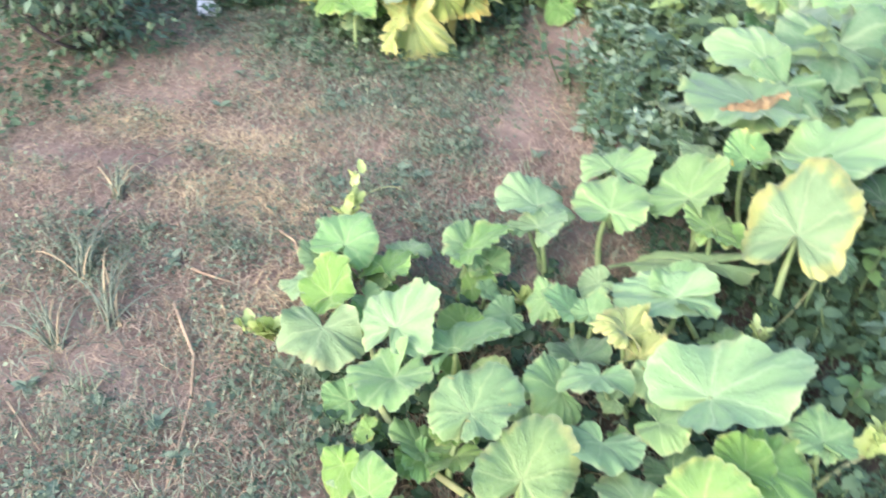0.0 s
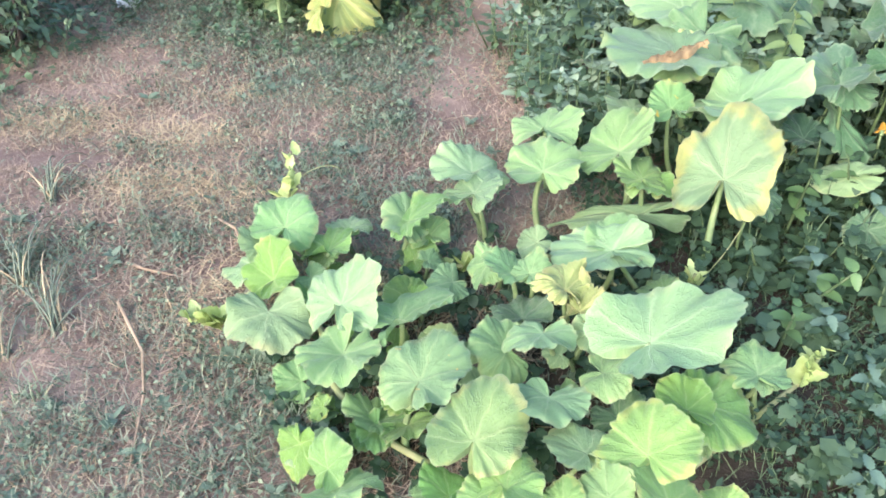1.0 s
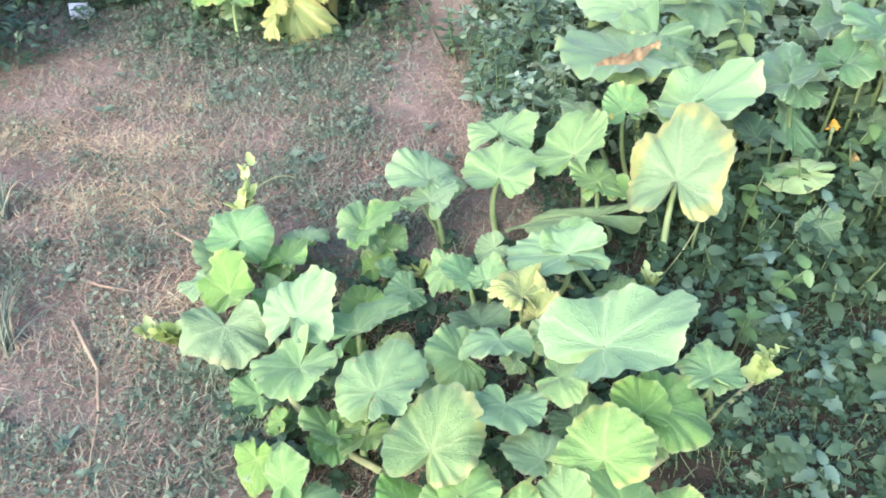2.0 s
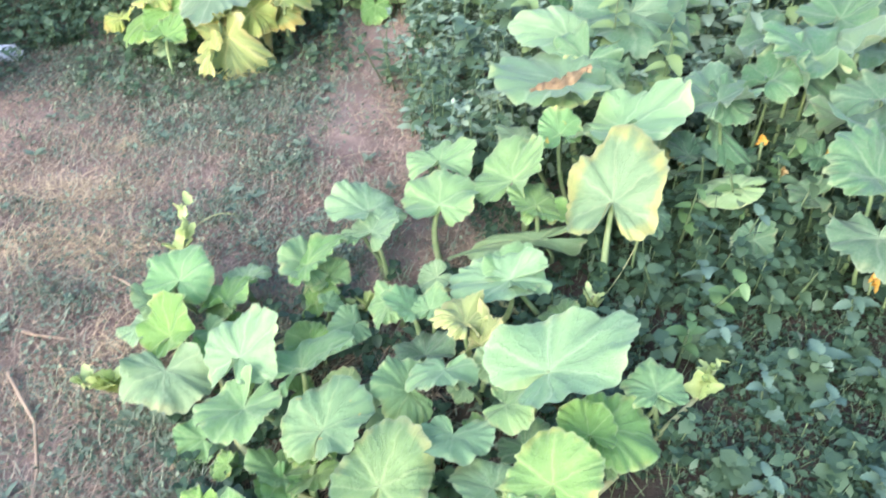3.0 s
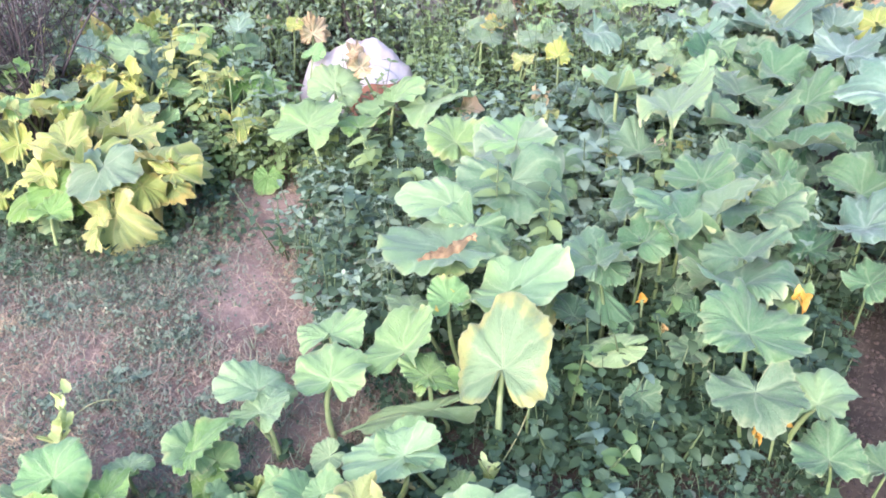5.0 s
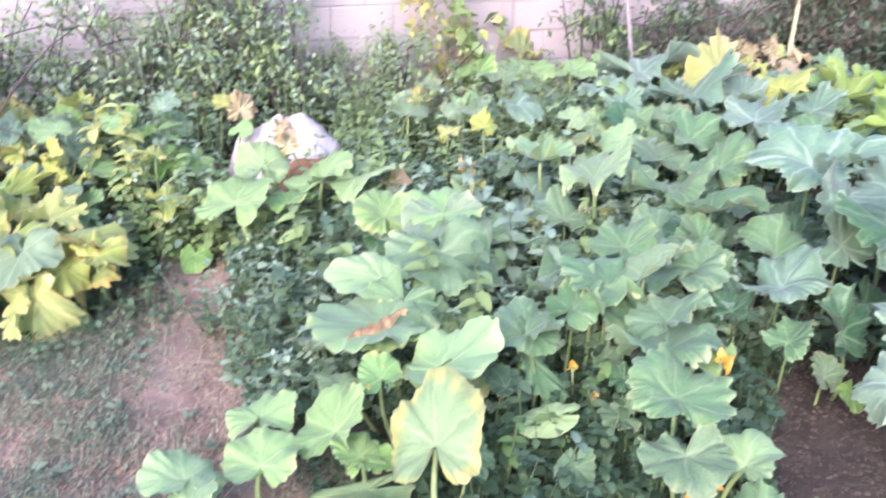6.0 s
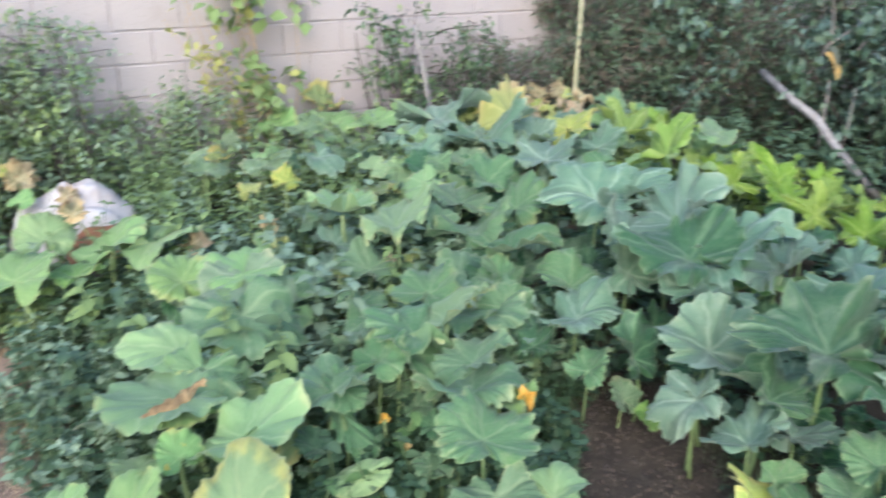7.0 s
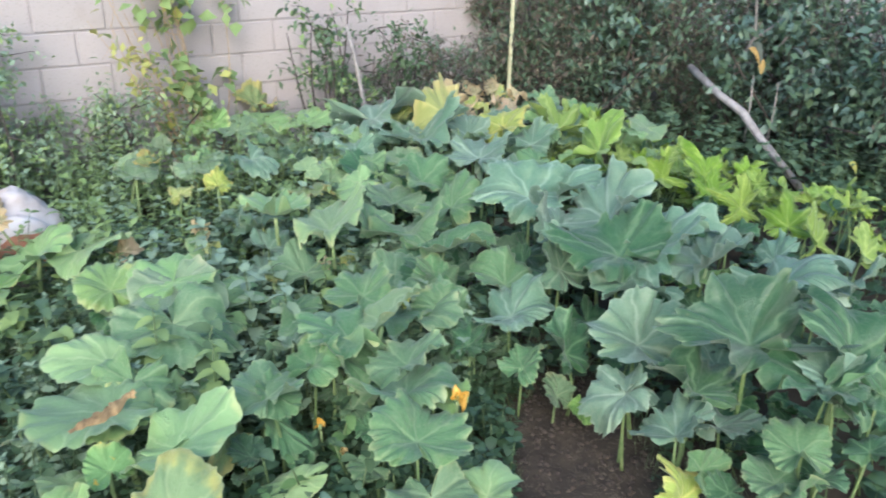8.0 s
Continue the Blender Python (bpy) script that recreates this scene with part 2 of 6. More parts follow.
HEDGE_BLUE = plain("hedge_leaf_bluish", (0.040, 0.084, 0.066), (0.145, 0.215, 0.172), 0.5, 6, True, share=0.15)
HEDGE_BROWN = plain("hedge_leaf_brown", (0.050, 0.046, 0.036), (0.148, 0.124, 0.092), 0.8, 6, True, share=0.1)
HEDGE_PALE = plain("hedge_pale_blue", (0.150, 0.215, 0.205), (0.300, 0.365, 0.360), 0.4, 6, True, share=0.2)
YELLOW_LEAF = plain("yellow_shrub_leaf", (0.290, 0.320, 0.090), (0.440, 0.430, 0.150), 0.5, 8, True, share=0.3)
SACK = plain("white_plastic_sack", (0.370, 0.300, 0.275), (0.560, 0.555, 0.570), 0.45, 7)
RUST = plain("reddish_clay", (0.158, 0.065, 0.036), (0.259, 0.122, 0.072), 0.85, 14)
CARD = plain("white_card", (0.490, 0.504, 0.533), (0.576, 0.576, 0.590), 0.7, 5)
CHAFF = plain("dry_chaff", (0.050, 0.038, 0.030), (0.190, 0.150, 0.115), 0.85, 8, True)
CLOD = plain("dug_earth_clod", (0.026, 0.019, 0.015), (0.062, 0.046, 0.036), 0.95, 40)
MORTAR = plain("mortar", (0.215, 0.196, 0.200), (0.275, 0.250, 0.255), 0.95, 25)


def block_material():
    mat, nt, bsdf = material("concrete_block", 0.92)
    at = node(nt, "ShaderNodeTexCoord").outputs["Object"]
    pos = node(nt, "ShaderNodeNewGeometry").outputs["Position"]
    rnd = node(nt, "ShaderNodeObjectInfo").outputs["Random"]
    tone = mix(nt, ramp(nt, grain(nt, pos, 1.3, 4.0), 0.3, 0.7), (0.266, 0.238, 0.246), (0.326, 0.296, 0.304))
    tone = mix(nt, calc(nt, "MULTIPLY", rnd, 0.55), tone, (0.292, 0.274, 0.275))
    tone = mix(nt, ramp(nt, grain(nt, pos, 90.0, 2.0), 0.55, 0.75, 0.0, 0.6), tone, (0.202, 0.180, 0.173))
    tone = mix(nt, ramp(nt, grain(nt, pos, 5.0, 5.0), 0.58, 0.75, 0.0, 0.35), tone, (0.238, 0.209, 0.194))
    nt.links.new(tone, bsdf.inputs["Base Color"])
    relief(nt, bsdf, grain(nt, pos, 120.0, 4.0), 0.6, 0.004)
    return mat


def soil_material():
    mat, nt, bsdf = material("dry_soil", 0.95)
    pos = node(nt, "ShaderNodeNewGeometry").outputs["Position"]
    sep = node(nt, "ShaderNodeSeparateXYZ")
    nt.links.new(pos, sep.inputs[0])
    dust = mix(nt, ramp(nt, grain(nt, pos, 1.7, 5.0), 0.36, 0.64), (0.126, 0.082, 0.062), (0.300, 0.212, 0.168))
    clods = mix(nt, ramp(nt, grain(nt, pos, 14.0, 5.0), 0.35, 0.7, 0.0, 0.55), dust, (0.158, 0.108, 0.086))
    clods = mix(nt, ramp(nt, grain(nt, pos, 70.0, 3.0), 0.5, 0.72, 0.0, 0.5), clods, (0.300, 0.228, 0.182))
    # the dug bed beyond the lawn is moist and darker
    bed = ramp(nt, calc(nt, "ADD", sep.outputs[0], calc(nt, "MULTIPLY", calc(nt, "SUBTRACT", grain(nt, pos, 2.0, 3.0), 0.5), 0.6)), 0.45, 0.75)
    across_y = ramp(nt, calc(nt, "ADD", sep.outputs[1], calc(nt, "MULTIPLY", grain(nt, pos, 1.1, 3.0), 1.2)), 1.2, 1.9)
    bed = calc(nt, "MULTIPLY", bed, across_y)
    # a ragged oval of the darker soil beneath the front vine
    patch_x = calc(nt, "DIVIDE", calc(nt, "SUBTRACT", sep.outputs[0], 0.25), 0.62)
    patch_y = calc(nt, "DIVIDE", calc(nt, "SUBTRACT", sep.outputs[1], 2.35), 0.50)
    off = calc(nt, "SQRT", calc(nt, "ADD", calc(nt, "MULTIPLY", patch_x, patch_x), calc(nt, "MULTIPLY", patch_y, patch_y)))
    dark_oval = ramp(nt, calc(nt, "ADD", off, calc(nt, "MULTIPLY", grain(nt, pos, 5.0, 3.0), 0.6)), 0.9, 1.35, 1.0, 0.0)
    bed = calc(nt, "MAXIMUM", bed, dark_oval)
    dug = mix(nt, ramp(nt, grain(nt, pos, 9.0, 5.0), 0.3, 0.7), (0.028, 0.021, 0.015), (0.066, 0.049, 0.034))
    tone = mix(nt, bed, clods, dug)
    nt.links.new(tone, bsdf.inputs["Base Color"])
    h = calc(nt, "ADD", grain(nt, pos, 30.0, 6.0, 0.7), calc(nt, "MULTIPLY", grain(nt, pos, 130.0, 3.0), 0.4))
    relief(nt, bsdf, h, 0.55, 0.012)
    return mat


BLOCK = block_material()
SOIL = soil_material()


# ---- mesh helpers ----
def mesh_of(name, verts, faces, mat, smooth=True):
    """A mesh from arrays of places and of equal-sided faces."""
    verts, faces = np.asarray(verts, dtype=np.float32), np.asarray(faces, dtype=np.int32)
    me = bpy.data.meshes.new(name)
    n, k = faces.shape
    me.vertices.add(len(verts))
    me.vertices.foreach_set("co", verts.ravel())
    me.loops.add(n * k)
    me.loops.foreach_set("vertex_index", faces.ravel())
    me.polygons.add(n)
    me.polygons.foreach_set("loop_start", np.arange(0, n * k, k, dtype=np.int32))
    me.polygons.foreach_set("use_smooth", np.full(n, smooth))
    me.update(calc_edges=True)
    me.materials.append(mat)
    return me


def joined(pieces):
    """Several (places, faces) as one pair."""
    vs, fs, n = [], [], 0
    for v, f in pieces:
        vs.append(v)
        fs.append(np.asarray(f) + n)
        n += len(v)
    return np.concatenate(vs), np.concatenate(fs)


def tube(points, radii, sides=7):
    """A round stem along points, closed at its ends, as (places, faces)."""
    pts = np.asarray(points, dtype=float)
    radii = np.broadcast_to(np.asarray(radii, dtype=float), len(pts))
    way = np.gradient(pts, axis=0)
    way /= np.linalg.norm(way, axis=1)[:, None] + 1e-9
    ref = np.array([0.31, 0.17, 0.93]) if abs(way[0][2]) < 0.9 else np.array([0.9, 0.3, 0.1])
    a = np.cross(way, ref)
    a /= np.linalg.norm(a, axis=1)[:, None] + 1e-9
    b = np.cross(way, a)
    ang = np.linspace(0, 2 * math.pi, sides, endpoint=False)
    ring = np.cos(ang)[None, :, None] * a[:, None] + np.sin(ang)[None, :, None] * b[:, None]
    v = (pts[:, None] + ring * radii[:, None, None]).reshape(-1, 3)
    f = []
    for i in range(len(pts) - 1):
        for j in range(sides):
            k = (j + 1) % sides
            f.append((i * sides + j, i * sides + k, (i + 1) * sides + k, (i + 1) * sides + j))
    v = np.concatenate([v, pts[:1], pts[-1:]])
    lo, hi, last = len(v) - 2, len(v) - 1, (len(pts) - 1) * sides
    for j in range(0, sides):
        k = (j + 1) % sides
        f.append((k, j, lo, lo))
        f.append((last + j, last + k, hi, hi))
    return v, np.array(f)


def tube_faces_ok(v, f):
    """Splits the closing fans' doubled corners into plain triangles."""
    tri = []
    for q in f:
        if q[2] == q[3]:
            tri.append((q[0], q[1], q[2]))
        else:
            tri.append((q[0], q[1], q[2]))
            tri.append((q[0], q[2], q[3]))
    return v, np.array(tri)


def curve_points(a, b, sag=(0, 0, 0), n=7):
    a, b, sag = np.array(a, float), np.array(b, float), np.array(sag, float)
    s = np.linspace(0, 1, n)[:, None]
    return a * (1 - s) + b * s + sag * 4 * s * (1 - s)


def part(name, me, parent, label=""):
    ob = new(name, me)
    ob.parent = parent
    return tagged(ob, label)


def thing(name, label, category, group="", at=(0, 0, 0)):
    ob = new(name)
    ob.empty_display_size = 0.05
    ob.location = at
    return tagged(ob, label, category, group)


def stem_part(name, points, radii, mat, parent, label="", sides=7):
    v, f = tube_faces_ok(*tube(points, radii, sides))
    base = np.array(parent.location) if parent else np.zeros(3)
    return part(name, mesh_of(name, v - base, f, mat), parent, label)


def frames_of(n, rng, tilt=0.5):
    """n random turns: heading free, tipped by up to about tilt radians."""
    yaw = rng.uniform(0, 2 * math.pi, n)
    pitch = rng.normal(0, tilt, n)
    roll = rng.normal(0, tilt, n)
    return turns(yaw, pitch, roll)


def turns(yaw, pitch, roll):
    cy, sy, cp, sp, cr, sr = np.cos(yaw), np.sin(yaw), np.cos(pitch), np.sin(pitch), np.cos(roll), np.sin(roll)
    o, z = np.ones_like(cy), np.zeros_like(cy)
    rz = np.stack([cy, -sy, z, sy, cy, z, z, z, o], -1).reshape(-1, 3, 3)
    rx = np.stack([o, z, z, z, cp, -sp, z, sp, cp], -1).reshape(-1, 3, 3)
    ry = np.stack([cr, z, sr, z, o, z, -sr, z, cr], -1).reshape(-1, 3, 3)
    return rz @ rx @ ry


def scattered(v, f, rot, size, at):
    """One shape (v, f) at many turns, sizes and places, as (places, faces)."""
    v, f = np.asarray(v, float), np.asarray(f)
    size = np.asarray(size, float)
    size = size[:, None, None] if size.ndim == 1 else size[:, None, :]
    allv = np.einsum("nij,nvj->nvi", rot, v[None] * size) + np.asarray(at)[:, None]
    n = len(rot)
    allf = f[None] + (np.arange(n) * len(v))[:, None, None]
    return allv.reshape(-1, 3), allf.reshape(-1, f.shape[1])


def ovate(teeth=0.0, fold=0.18, droop=0.25, wide=0.62, n=5):
    """A pointed oval leaf along +y from its stalk, one unit long, folded along its midrib."""
    y = np.linspace(0, 1, n + 2)
    w = wide * 0.5 * np.sin(np.pi * y ** 0.72) ** 0.62
    w[0] = w[-1] = 0.0
    v, f = [], []
    for i, (yy, ww) in enumerate(zip(y, w)):
        t = 1.0 + (teeth if i % 2 else -teeth)
        z = -droop * yy * yy
        v += [(-ww * t, yy, z + fold * ww), (0, yy, z), (ww * t, yy, z + fold * ww)]
    for i in range(n + 1):
        k = 3 * i
        for a in (0, 1):
            f.append((k + a, k + a + 1, k + a + 4, k + a + 3))
    return np.array(v), np.array(f)


# ---- ground ----
def rise(x, y):
    """The ground's own unevenness."""
    p = Vector((x * 1.1, y * 1.1, 0.0))
    return 0.022 * noise.noise(p) + 0.010 * noise.noise(p * 4.3) + 0.004 * noise.noise(p * 13.0)


def ground_sheet():
    xs = np.concatenate([[-120, -60, -30, -15, -8], np.arange(-4.0, 8.01, 0.06), [11, 18, 35, 70, 130]])
    ys = np.concatenate([[-120, -60, -30, -12, -4], np.arange(-1.0, 7.6, 0.06), [10, 16, 30, 60, 130]])
    nx, ny = len(xs), len(ys)
    v = np.array([(x, y, rise(x, y)) for y in ys for x in xs])
    i = np.arange(nx - 1)[None, :] + nx * np.arange(ny - 1)[:, None]
    f = np.stack([i, i + 1, i + nx + 1, i + nx], -1).reshape(-1, 4)
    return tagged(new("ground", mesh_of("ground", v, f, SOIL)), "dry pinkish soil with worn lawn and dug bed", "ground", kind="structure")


ground_sheet()


def wall_blocks():
    """A wall of hollow concrete blocks in running bond, six courses high."""
    x0, x1, y, length, high, joint, thick = -3.9, 9.7, 6.5, 0.4, 0.2, 0.008, 0.2
    core = bmesh.new()
    bmesh.ops.create_cube(core, size=1.0, matrix=Matrix.Translation(((x0 + x1) / 2, y + thick / 2, 0.595)) @ Matrix.Diagonal((x1 - x0 - 0.03, thick - 0.010, 1.19 + 0.1, 1)))
    me = bpy.data.meshes.new("wall_north")
    core.to_mesh(me)
    core.free()
    me.materials.append(MORTAR)
    wall = tagged(new("wall_north", me), "garden wall of bare grey concrete blocks in running bond", "wall", kind="structure")
    bm = bmesh.new()
    bmesh.ops.create_cube(bm, size=1.0, matrix=Matrix.Diagonal((length - joint, thick, high - joint, 1)))
    bmesh.ops.bevel(bm, geom=bm.edges[:], offset=0.006, segments=1, affect="EDGES")
    block = bpy.data.meshes.new("block")
    bm.to_mesh(block)
    bm.free()
    block.materials.append(BLOCK)
    rng = random.Random(5)
    for course in range(6):
        first = 2.10 + (0.0 if course % 2 else -0.18)
        x = first - 0.4 * math.floor((first - x0) / 0.4)
        while x + 0.4 < x1:
            b = new("block", block)
            b.parent = wall
            b.location = (x + 0.2, y + thick / 2 + rng.uniform(-0.003, 0.003), (course + 0.5) * high)
            b.rotation_euler = (0, rng.uniform(-0.004, 0.004), rng.uniform(-0.006, 0.006))
            x += 0.4


# ---- squash plants ----
def outline(kind, theta, rng):
    knots = [0, 30, 60, 90, 115, 135, 150, 159, 164, 168]
    radii = [0.645, 0.62, 0.565, 0.515, 0.475, 0.44, 0.40, 0.31, 0.17, 0.05]
    notch = rng.uniform(-10, 9)  # how wide the gap between the base lobes stands open
    knots = [k - notch * max(0, k - 110) / 58 for k in knots]
    r = np.interp(np.degrees(np.abs(theta)), knots, radii)
    deg = np.degrees(theta)
    depth = {"dry": 0.25, "round": 0.045, "funnel": 0.045, "lobed": 0.20, "frill": 0.07, "crisp": 0.19, "deep": 0.44}[kind]
    lobe = np.cos(np.pi * deg / 57.0) ** 2
    r *= 1 - depth + depth * lobe ** (0.8 if kind == "round" else 1.1)
    # slow unevenness, then blunt teeth of uneven size along the margin
    r *= 1 + 0.055 * np.sin(theta * 2 + rng.uniform(0, 6)) + 0.045 * np.sin(theta * 3.3 + rng.uniform(0, 6)) + 0.035 * np.sin(theta * 6 + rng.uniform(0, 6))
    bump = {"dry": 0.20, "round": 0.062, "funnel": 0.06, "lobed": 0.17, "frill": 0.12, "crisp": 0.17, "deep": 0.36}[kind]
    pitch = {"dry": 14.0, "round": 13.0, "funnel": 13.0, "lobed": 11.0, "frill": 10.5, "crisp": 10.0, "deep": 9.0}[kind]
    uneven = 0.65 + 0.5 * np.sin(theta * 5 + rng.uniform(0, 6)) ** 2
    r *= 1 + bump * uneven * (np.abs(np.sin(np.pi * (deg + 11 * np.sin(theta * 3 + rng.uniform(0, 6))) / pitch)) ** 0.7 - 0.6)
    # fine ragged teeth, none like the next
    fine = np.interp(deg, np.linspace(-180, 180, 91), rng.uniform(-1, 1, 91))
    r *= 1 + {"dry": 0.06, "round": 0.020, "funnel": 0.02, "lobed": 0.055, "frill": 0.032, "crisp": 0.040, "deep": 0.05}[kind] * fine
    return r


def blade_mesh(kind, mat, seed):
    """One leaf blade, about one unit wide, its stalk at the origin and its tip towards +y."""
    rng = np.random.default_rng(seed)
    gap = 11.0
    na, rings = 121, (0.0, 0.14, 0.30, 0.46, 0.62, 0.76, 0.87, 0.95, 1.0)
    th = np.radians(np.linspace(-180 + gap, 180 - gap, na))
    edge = outline(kind, th, rng)
    wild = {"dry": 3.4, "round": 1.0, "funnel": 1.0, "lobed": 1.9, "frill": 1.35, "crisp": 1.45, "deep": 1.5}[kind]
    close = rng.uniform(-0.10, 0.45)  # how far the two base lobes lean over the notch
    cup = rng.uniform(0.02, 0.22)  # a shallow funnel about the stalk
    roll = rng.uniform(0.03, 0.20) * wild  # the margin turns down again, more on one side
    saddle, sag = rng.uniform(0.03, 0.11) * wild, rng.uniform(0.03, 0.09) * wild
    wave, ruffle = rng.uniform(0.026, 0.055) * wild, rng.uniform(0.016, 0.034) * wild
    pleat = {"dry": 0.09, "round": 0.013, "funnel": 0.01, "lobed": 0.030, "frill": 0.036, "crisp": 0.030, "deep": 0.06}[kind] * rng.uniform(0.5, 1.3)
    bend = rng.uniform(-0.08, 0.26)
    lift = rng.uniform(0.12, 0.70) if kind == "round" else rng.uniform(1.1, 1.4) if kind == "funnel" else rng.uniform(0.45, 1.05)  # the base lobes stand up round the stalk
    ph = rng.uniform(0, 6.28, 8)
    verts, uvs, rims = [], [], []
    for s in rings:
        r = edge * s
        lean = th * (1 + close * 0.14 * (np.abs(th) / np.pi) ** 3)
        x, y = r * np.sin(lean), r * np.cos(lean)
        z = cup * r - roll * s ** 3.5 * r * (1 + 0.9 * np.sin(th + ph[0]))
        z += saddle * s ** 2 * np.sin(2 * th + ph[1]) + sag * s ** 2.5 * np.sin(3 * th + ph[2])
        z += wave * s ** 3 * (np.sin(5 * th + ph[3]) + 0.8 * np.sin(8 * th + ph[4] + np.sin(2 * th)))
        z += ruffle * s ** 5 * np.sin(17 * th + 2.5 * np.sin(2 * th + ph[5]) + ph[6])
        z += pleat * s * (1.3 - 0.8 * s) * np.sin(np.pi * np.degrees(th + 0.25 * np.sin(2 * th + ph[2])) / 57.0) ** 2
        z += -bend * np.clip(y, 0, 1) ** 2 + lift * r * (np.abs(th) / np.pi) ** 2.2
        z += 0.014 * np.sin(15 * x + 4 * y + ph[3]) * np.sin(13 * y + ph[4]) + 0.009 * np.sin(27 * x + ph[1]) * np.sin(33 * y + 9 * x + ph[7])
        verts.append(np.stack([x, y, z], -1))
        uvs.append(np.stack([0.5 + x, 0.5 + y], -1))
        rims.append(np.stack([np.full(na, s), 0.5 + th / 6.3], -1))
    v, uv = np.concatenate(verts), np.concatenate(uvs)
    f = []
    for i in range(len(rings) - 1):
        for j in range(na - 1):
            a = i * na + j
            f.append((a, a + na, a + na + 1, a + 1))
    f = np.array(f)
    me = mesh_of("leaf", v, f, mat)
    layer = me.uv_layers.new(name="UVMap")
    layer.data.foreach_set("uv", uv[f.ravel()].astype(np.float32).ravel())
    edge_layer = me.uv_layers.new(name="rim")
    edge_layer.data.foreach_set("uv", np.concatenate(rims)[f.ravel()].astype(np.float32).ravel())
    return me


POOL = {}
LEAF_COUNT = [0]


def blade_for(letter):
    LEAF_COUNT[0] += 1
    many = 24 if letter in "gdsk" else 12
    key = (letter, (LEAF_COUNT[0] * 7) % many)
    if key not in POOL:
        POOL[key] = blade_mesh(SHAPE.get(letter, "round"), BLADES[letter], 100 + len(POOL))
    return POOL[key]


LABELS = {"y": "yellow leaf", "E": "large leaf with broad yellow margin", "b": "withered brown-edged leaf", "o": "ochre drying leaf", "e": "leaf with yellow margin", "p": "pale leaf", "B": "large leaf with scorched brown fold"}


def squash_plant(label, group="squash plants"):
    return thing("squash_plant", label, "squash plant", group)


def squash_leaf(plant, stalk_top, tip, width, letter, roll=0, foot=None):
    """A leaf with its blade from stalk_top to tip, rolled about its midrib by degrees, and the stalk that carries it."""
    p, t = Vector(stalk_top), Vector(tip)
    along = (t - p)
    long = along.length
    along.normalize()
    up = Vector((0, -0.38, 1)).normalized()
    up = (up - along * up.dot(along)).normalized()
    up = Matrix.Rotation(radians(roll), 3, along) @ up
    right = along.cross(up)
    m = Matrix((right, along, up)).transposed().to_4x4()
    ob = part("leaf", blade_for(letter), plant, LABELS.get(letter, ""))
    ob.matrix_local = Matrix.Translation(p) @ m @ Matrix.Diagonal((width, long / 0.645, 0.5 * (width + long / 0.645), 1))
    rng = random.Random(int(1e4 * (p.x + 3 * p.y)))
    ground_z = rise(p.x, p.y)
    if p.z - ground_z > 0.03:
        back = 0.0 if letter in "dsk" else -0.30 * p.z
        behind = p.z * (rng.uniform(-0.05, 0.1) if letter in "dsk" else rng.uniform(0.0, 0.45))
        base = foot or (p.x + along.x * back + rng.uniform(-0.03, 0.03) + 0.45 * behind, p.y + along.y * back + rng.uniform(-0.02, 0.03) + behind, ground_z - 0.01)
        thick = min(0.012, 0.004 + 0.021 * width) * (0.65 if letter in "dskm" else 1.0)
        pts = curve_points(base, p - up * 0.004, (rng.uniform(-0.02, 0.02), rng.uniform(-0.02, 0.02), 0.0), 6)
        stem_part("leaf_stalk", pts, np.linspace(thick * 1.25, thick * 0.75, 6), STALK_DARK if letter in "dskm" else STALK, plant, sides=6)
    return ob


def vine(plant, points, thick=0.009):
    pts = np.array(points, float)
    s = np.linspace(0, len(pts) - 1, len(pts) * 5)
    smooth = np.stack([np.interp(s, range(len(pts)), pts[:, k]) for k in range(3)], -1)
    for _ in range(3):
        smooth[1:-1] = (smooth[:-2] + 2 * smooth[1:-1] + smooth[2:]) / 4
    stem_part("vine_stem", smooth, np.linspace(thick, thick * 0.6, len(smooth)), VINE, plant)


def bud_tip(plant, at, lean=(0.02, 0.0, 0.06), size=0.05):
    """The growing end of a vine: a knot of small folded leaves and a bud."""
    rng = np.random.default_rng(int(1000 * abs(at[0]) + 77))
    v, f = ovate(0.14, 0.5, -0.2, 0.6)
    size *= 1.3
    n = 17
    s = np.linspace(0, 1, n)[:, None]
    places = np.array(at) + s * np.array(lean) + rng.normal(0, size * 0.10, (n, 3))
    rot = turns(rng.uniform(0, 6.28, n), rng.uniform(0.3, 1.3, n), rng.normal(0, 0.4, n))
    v2, f2 = scattered(v, f, rot, rng.uniform(0.5, 1.0, n) * size * (1.1 - 0.5 * s[:, 0]), places)
    part("vine_tip", mesh_of("vine_tip", v2, f2, BUD), plant, "yellow-green growing tip")
    stem_part("tip_stem", curve_points(at, np.array(at) + np.array(lean), n=4), 0.005, VINE, plant, sides=6)


def tendril(plant, a, b, lift=0.04):
    pts = curve_points(a, b, (0.01, 0.0, lift), 10)
    stem_part("tendril", pts, 0.0016, VINE, plant, sides=5)


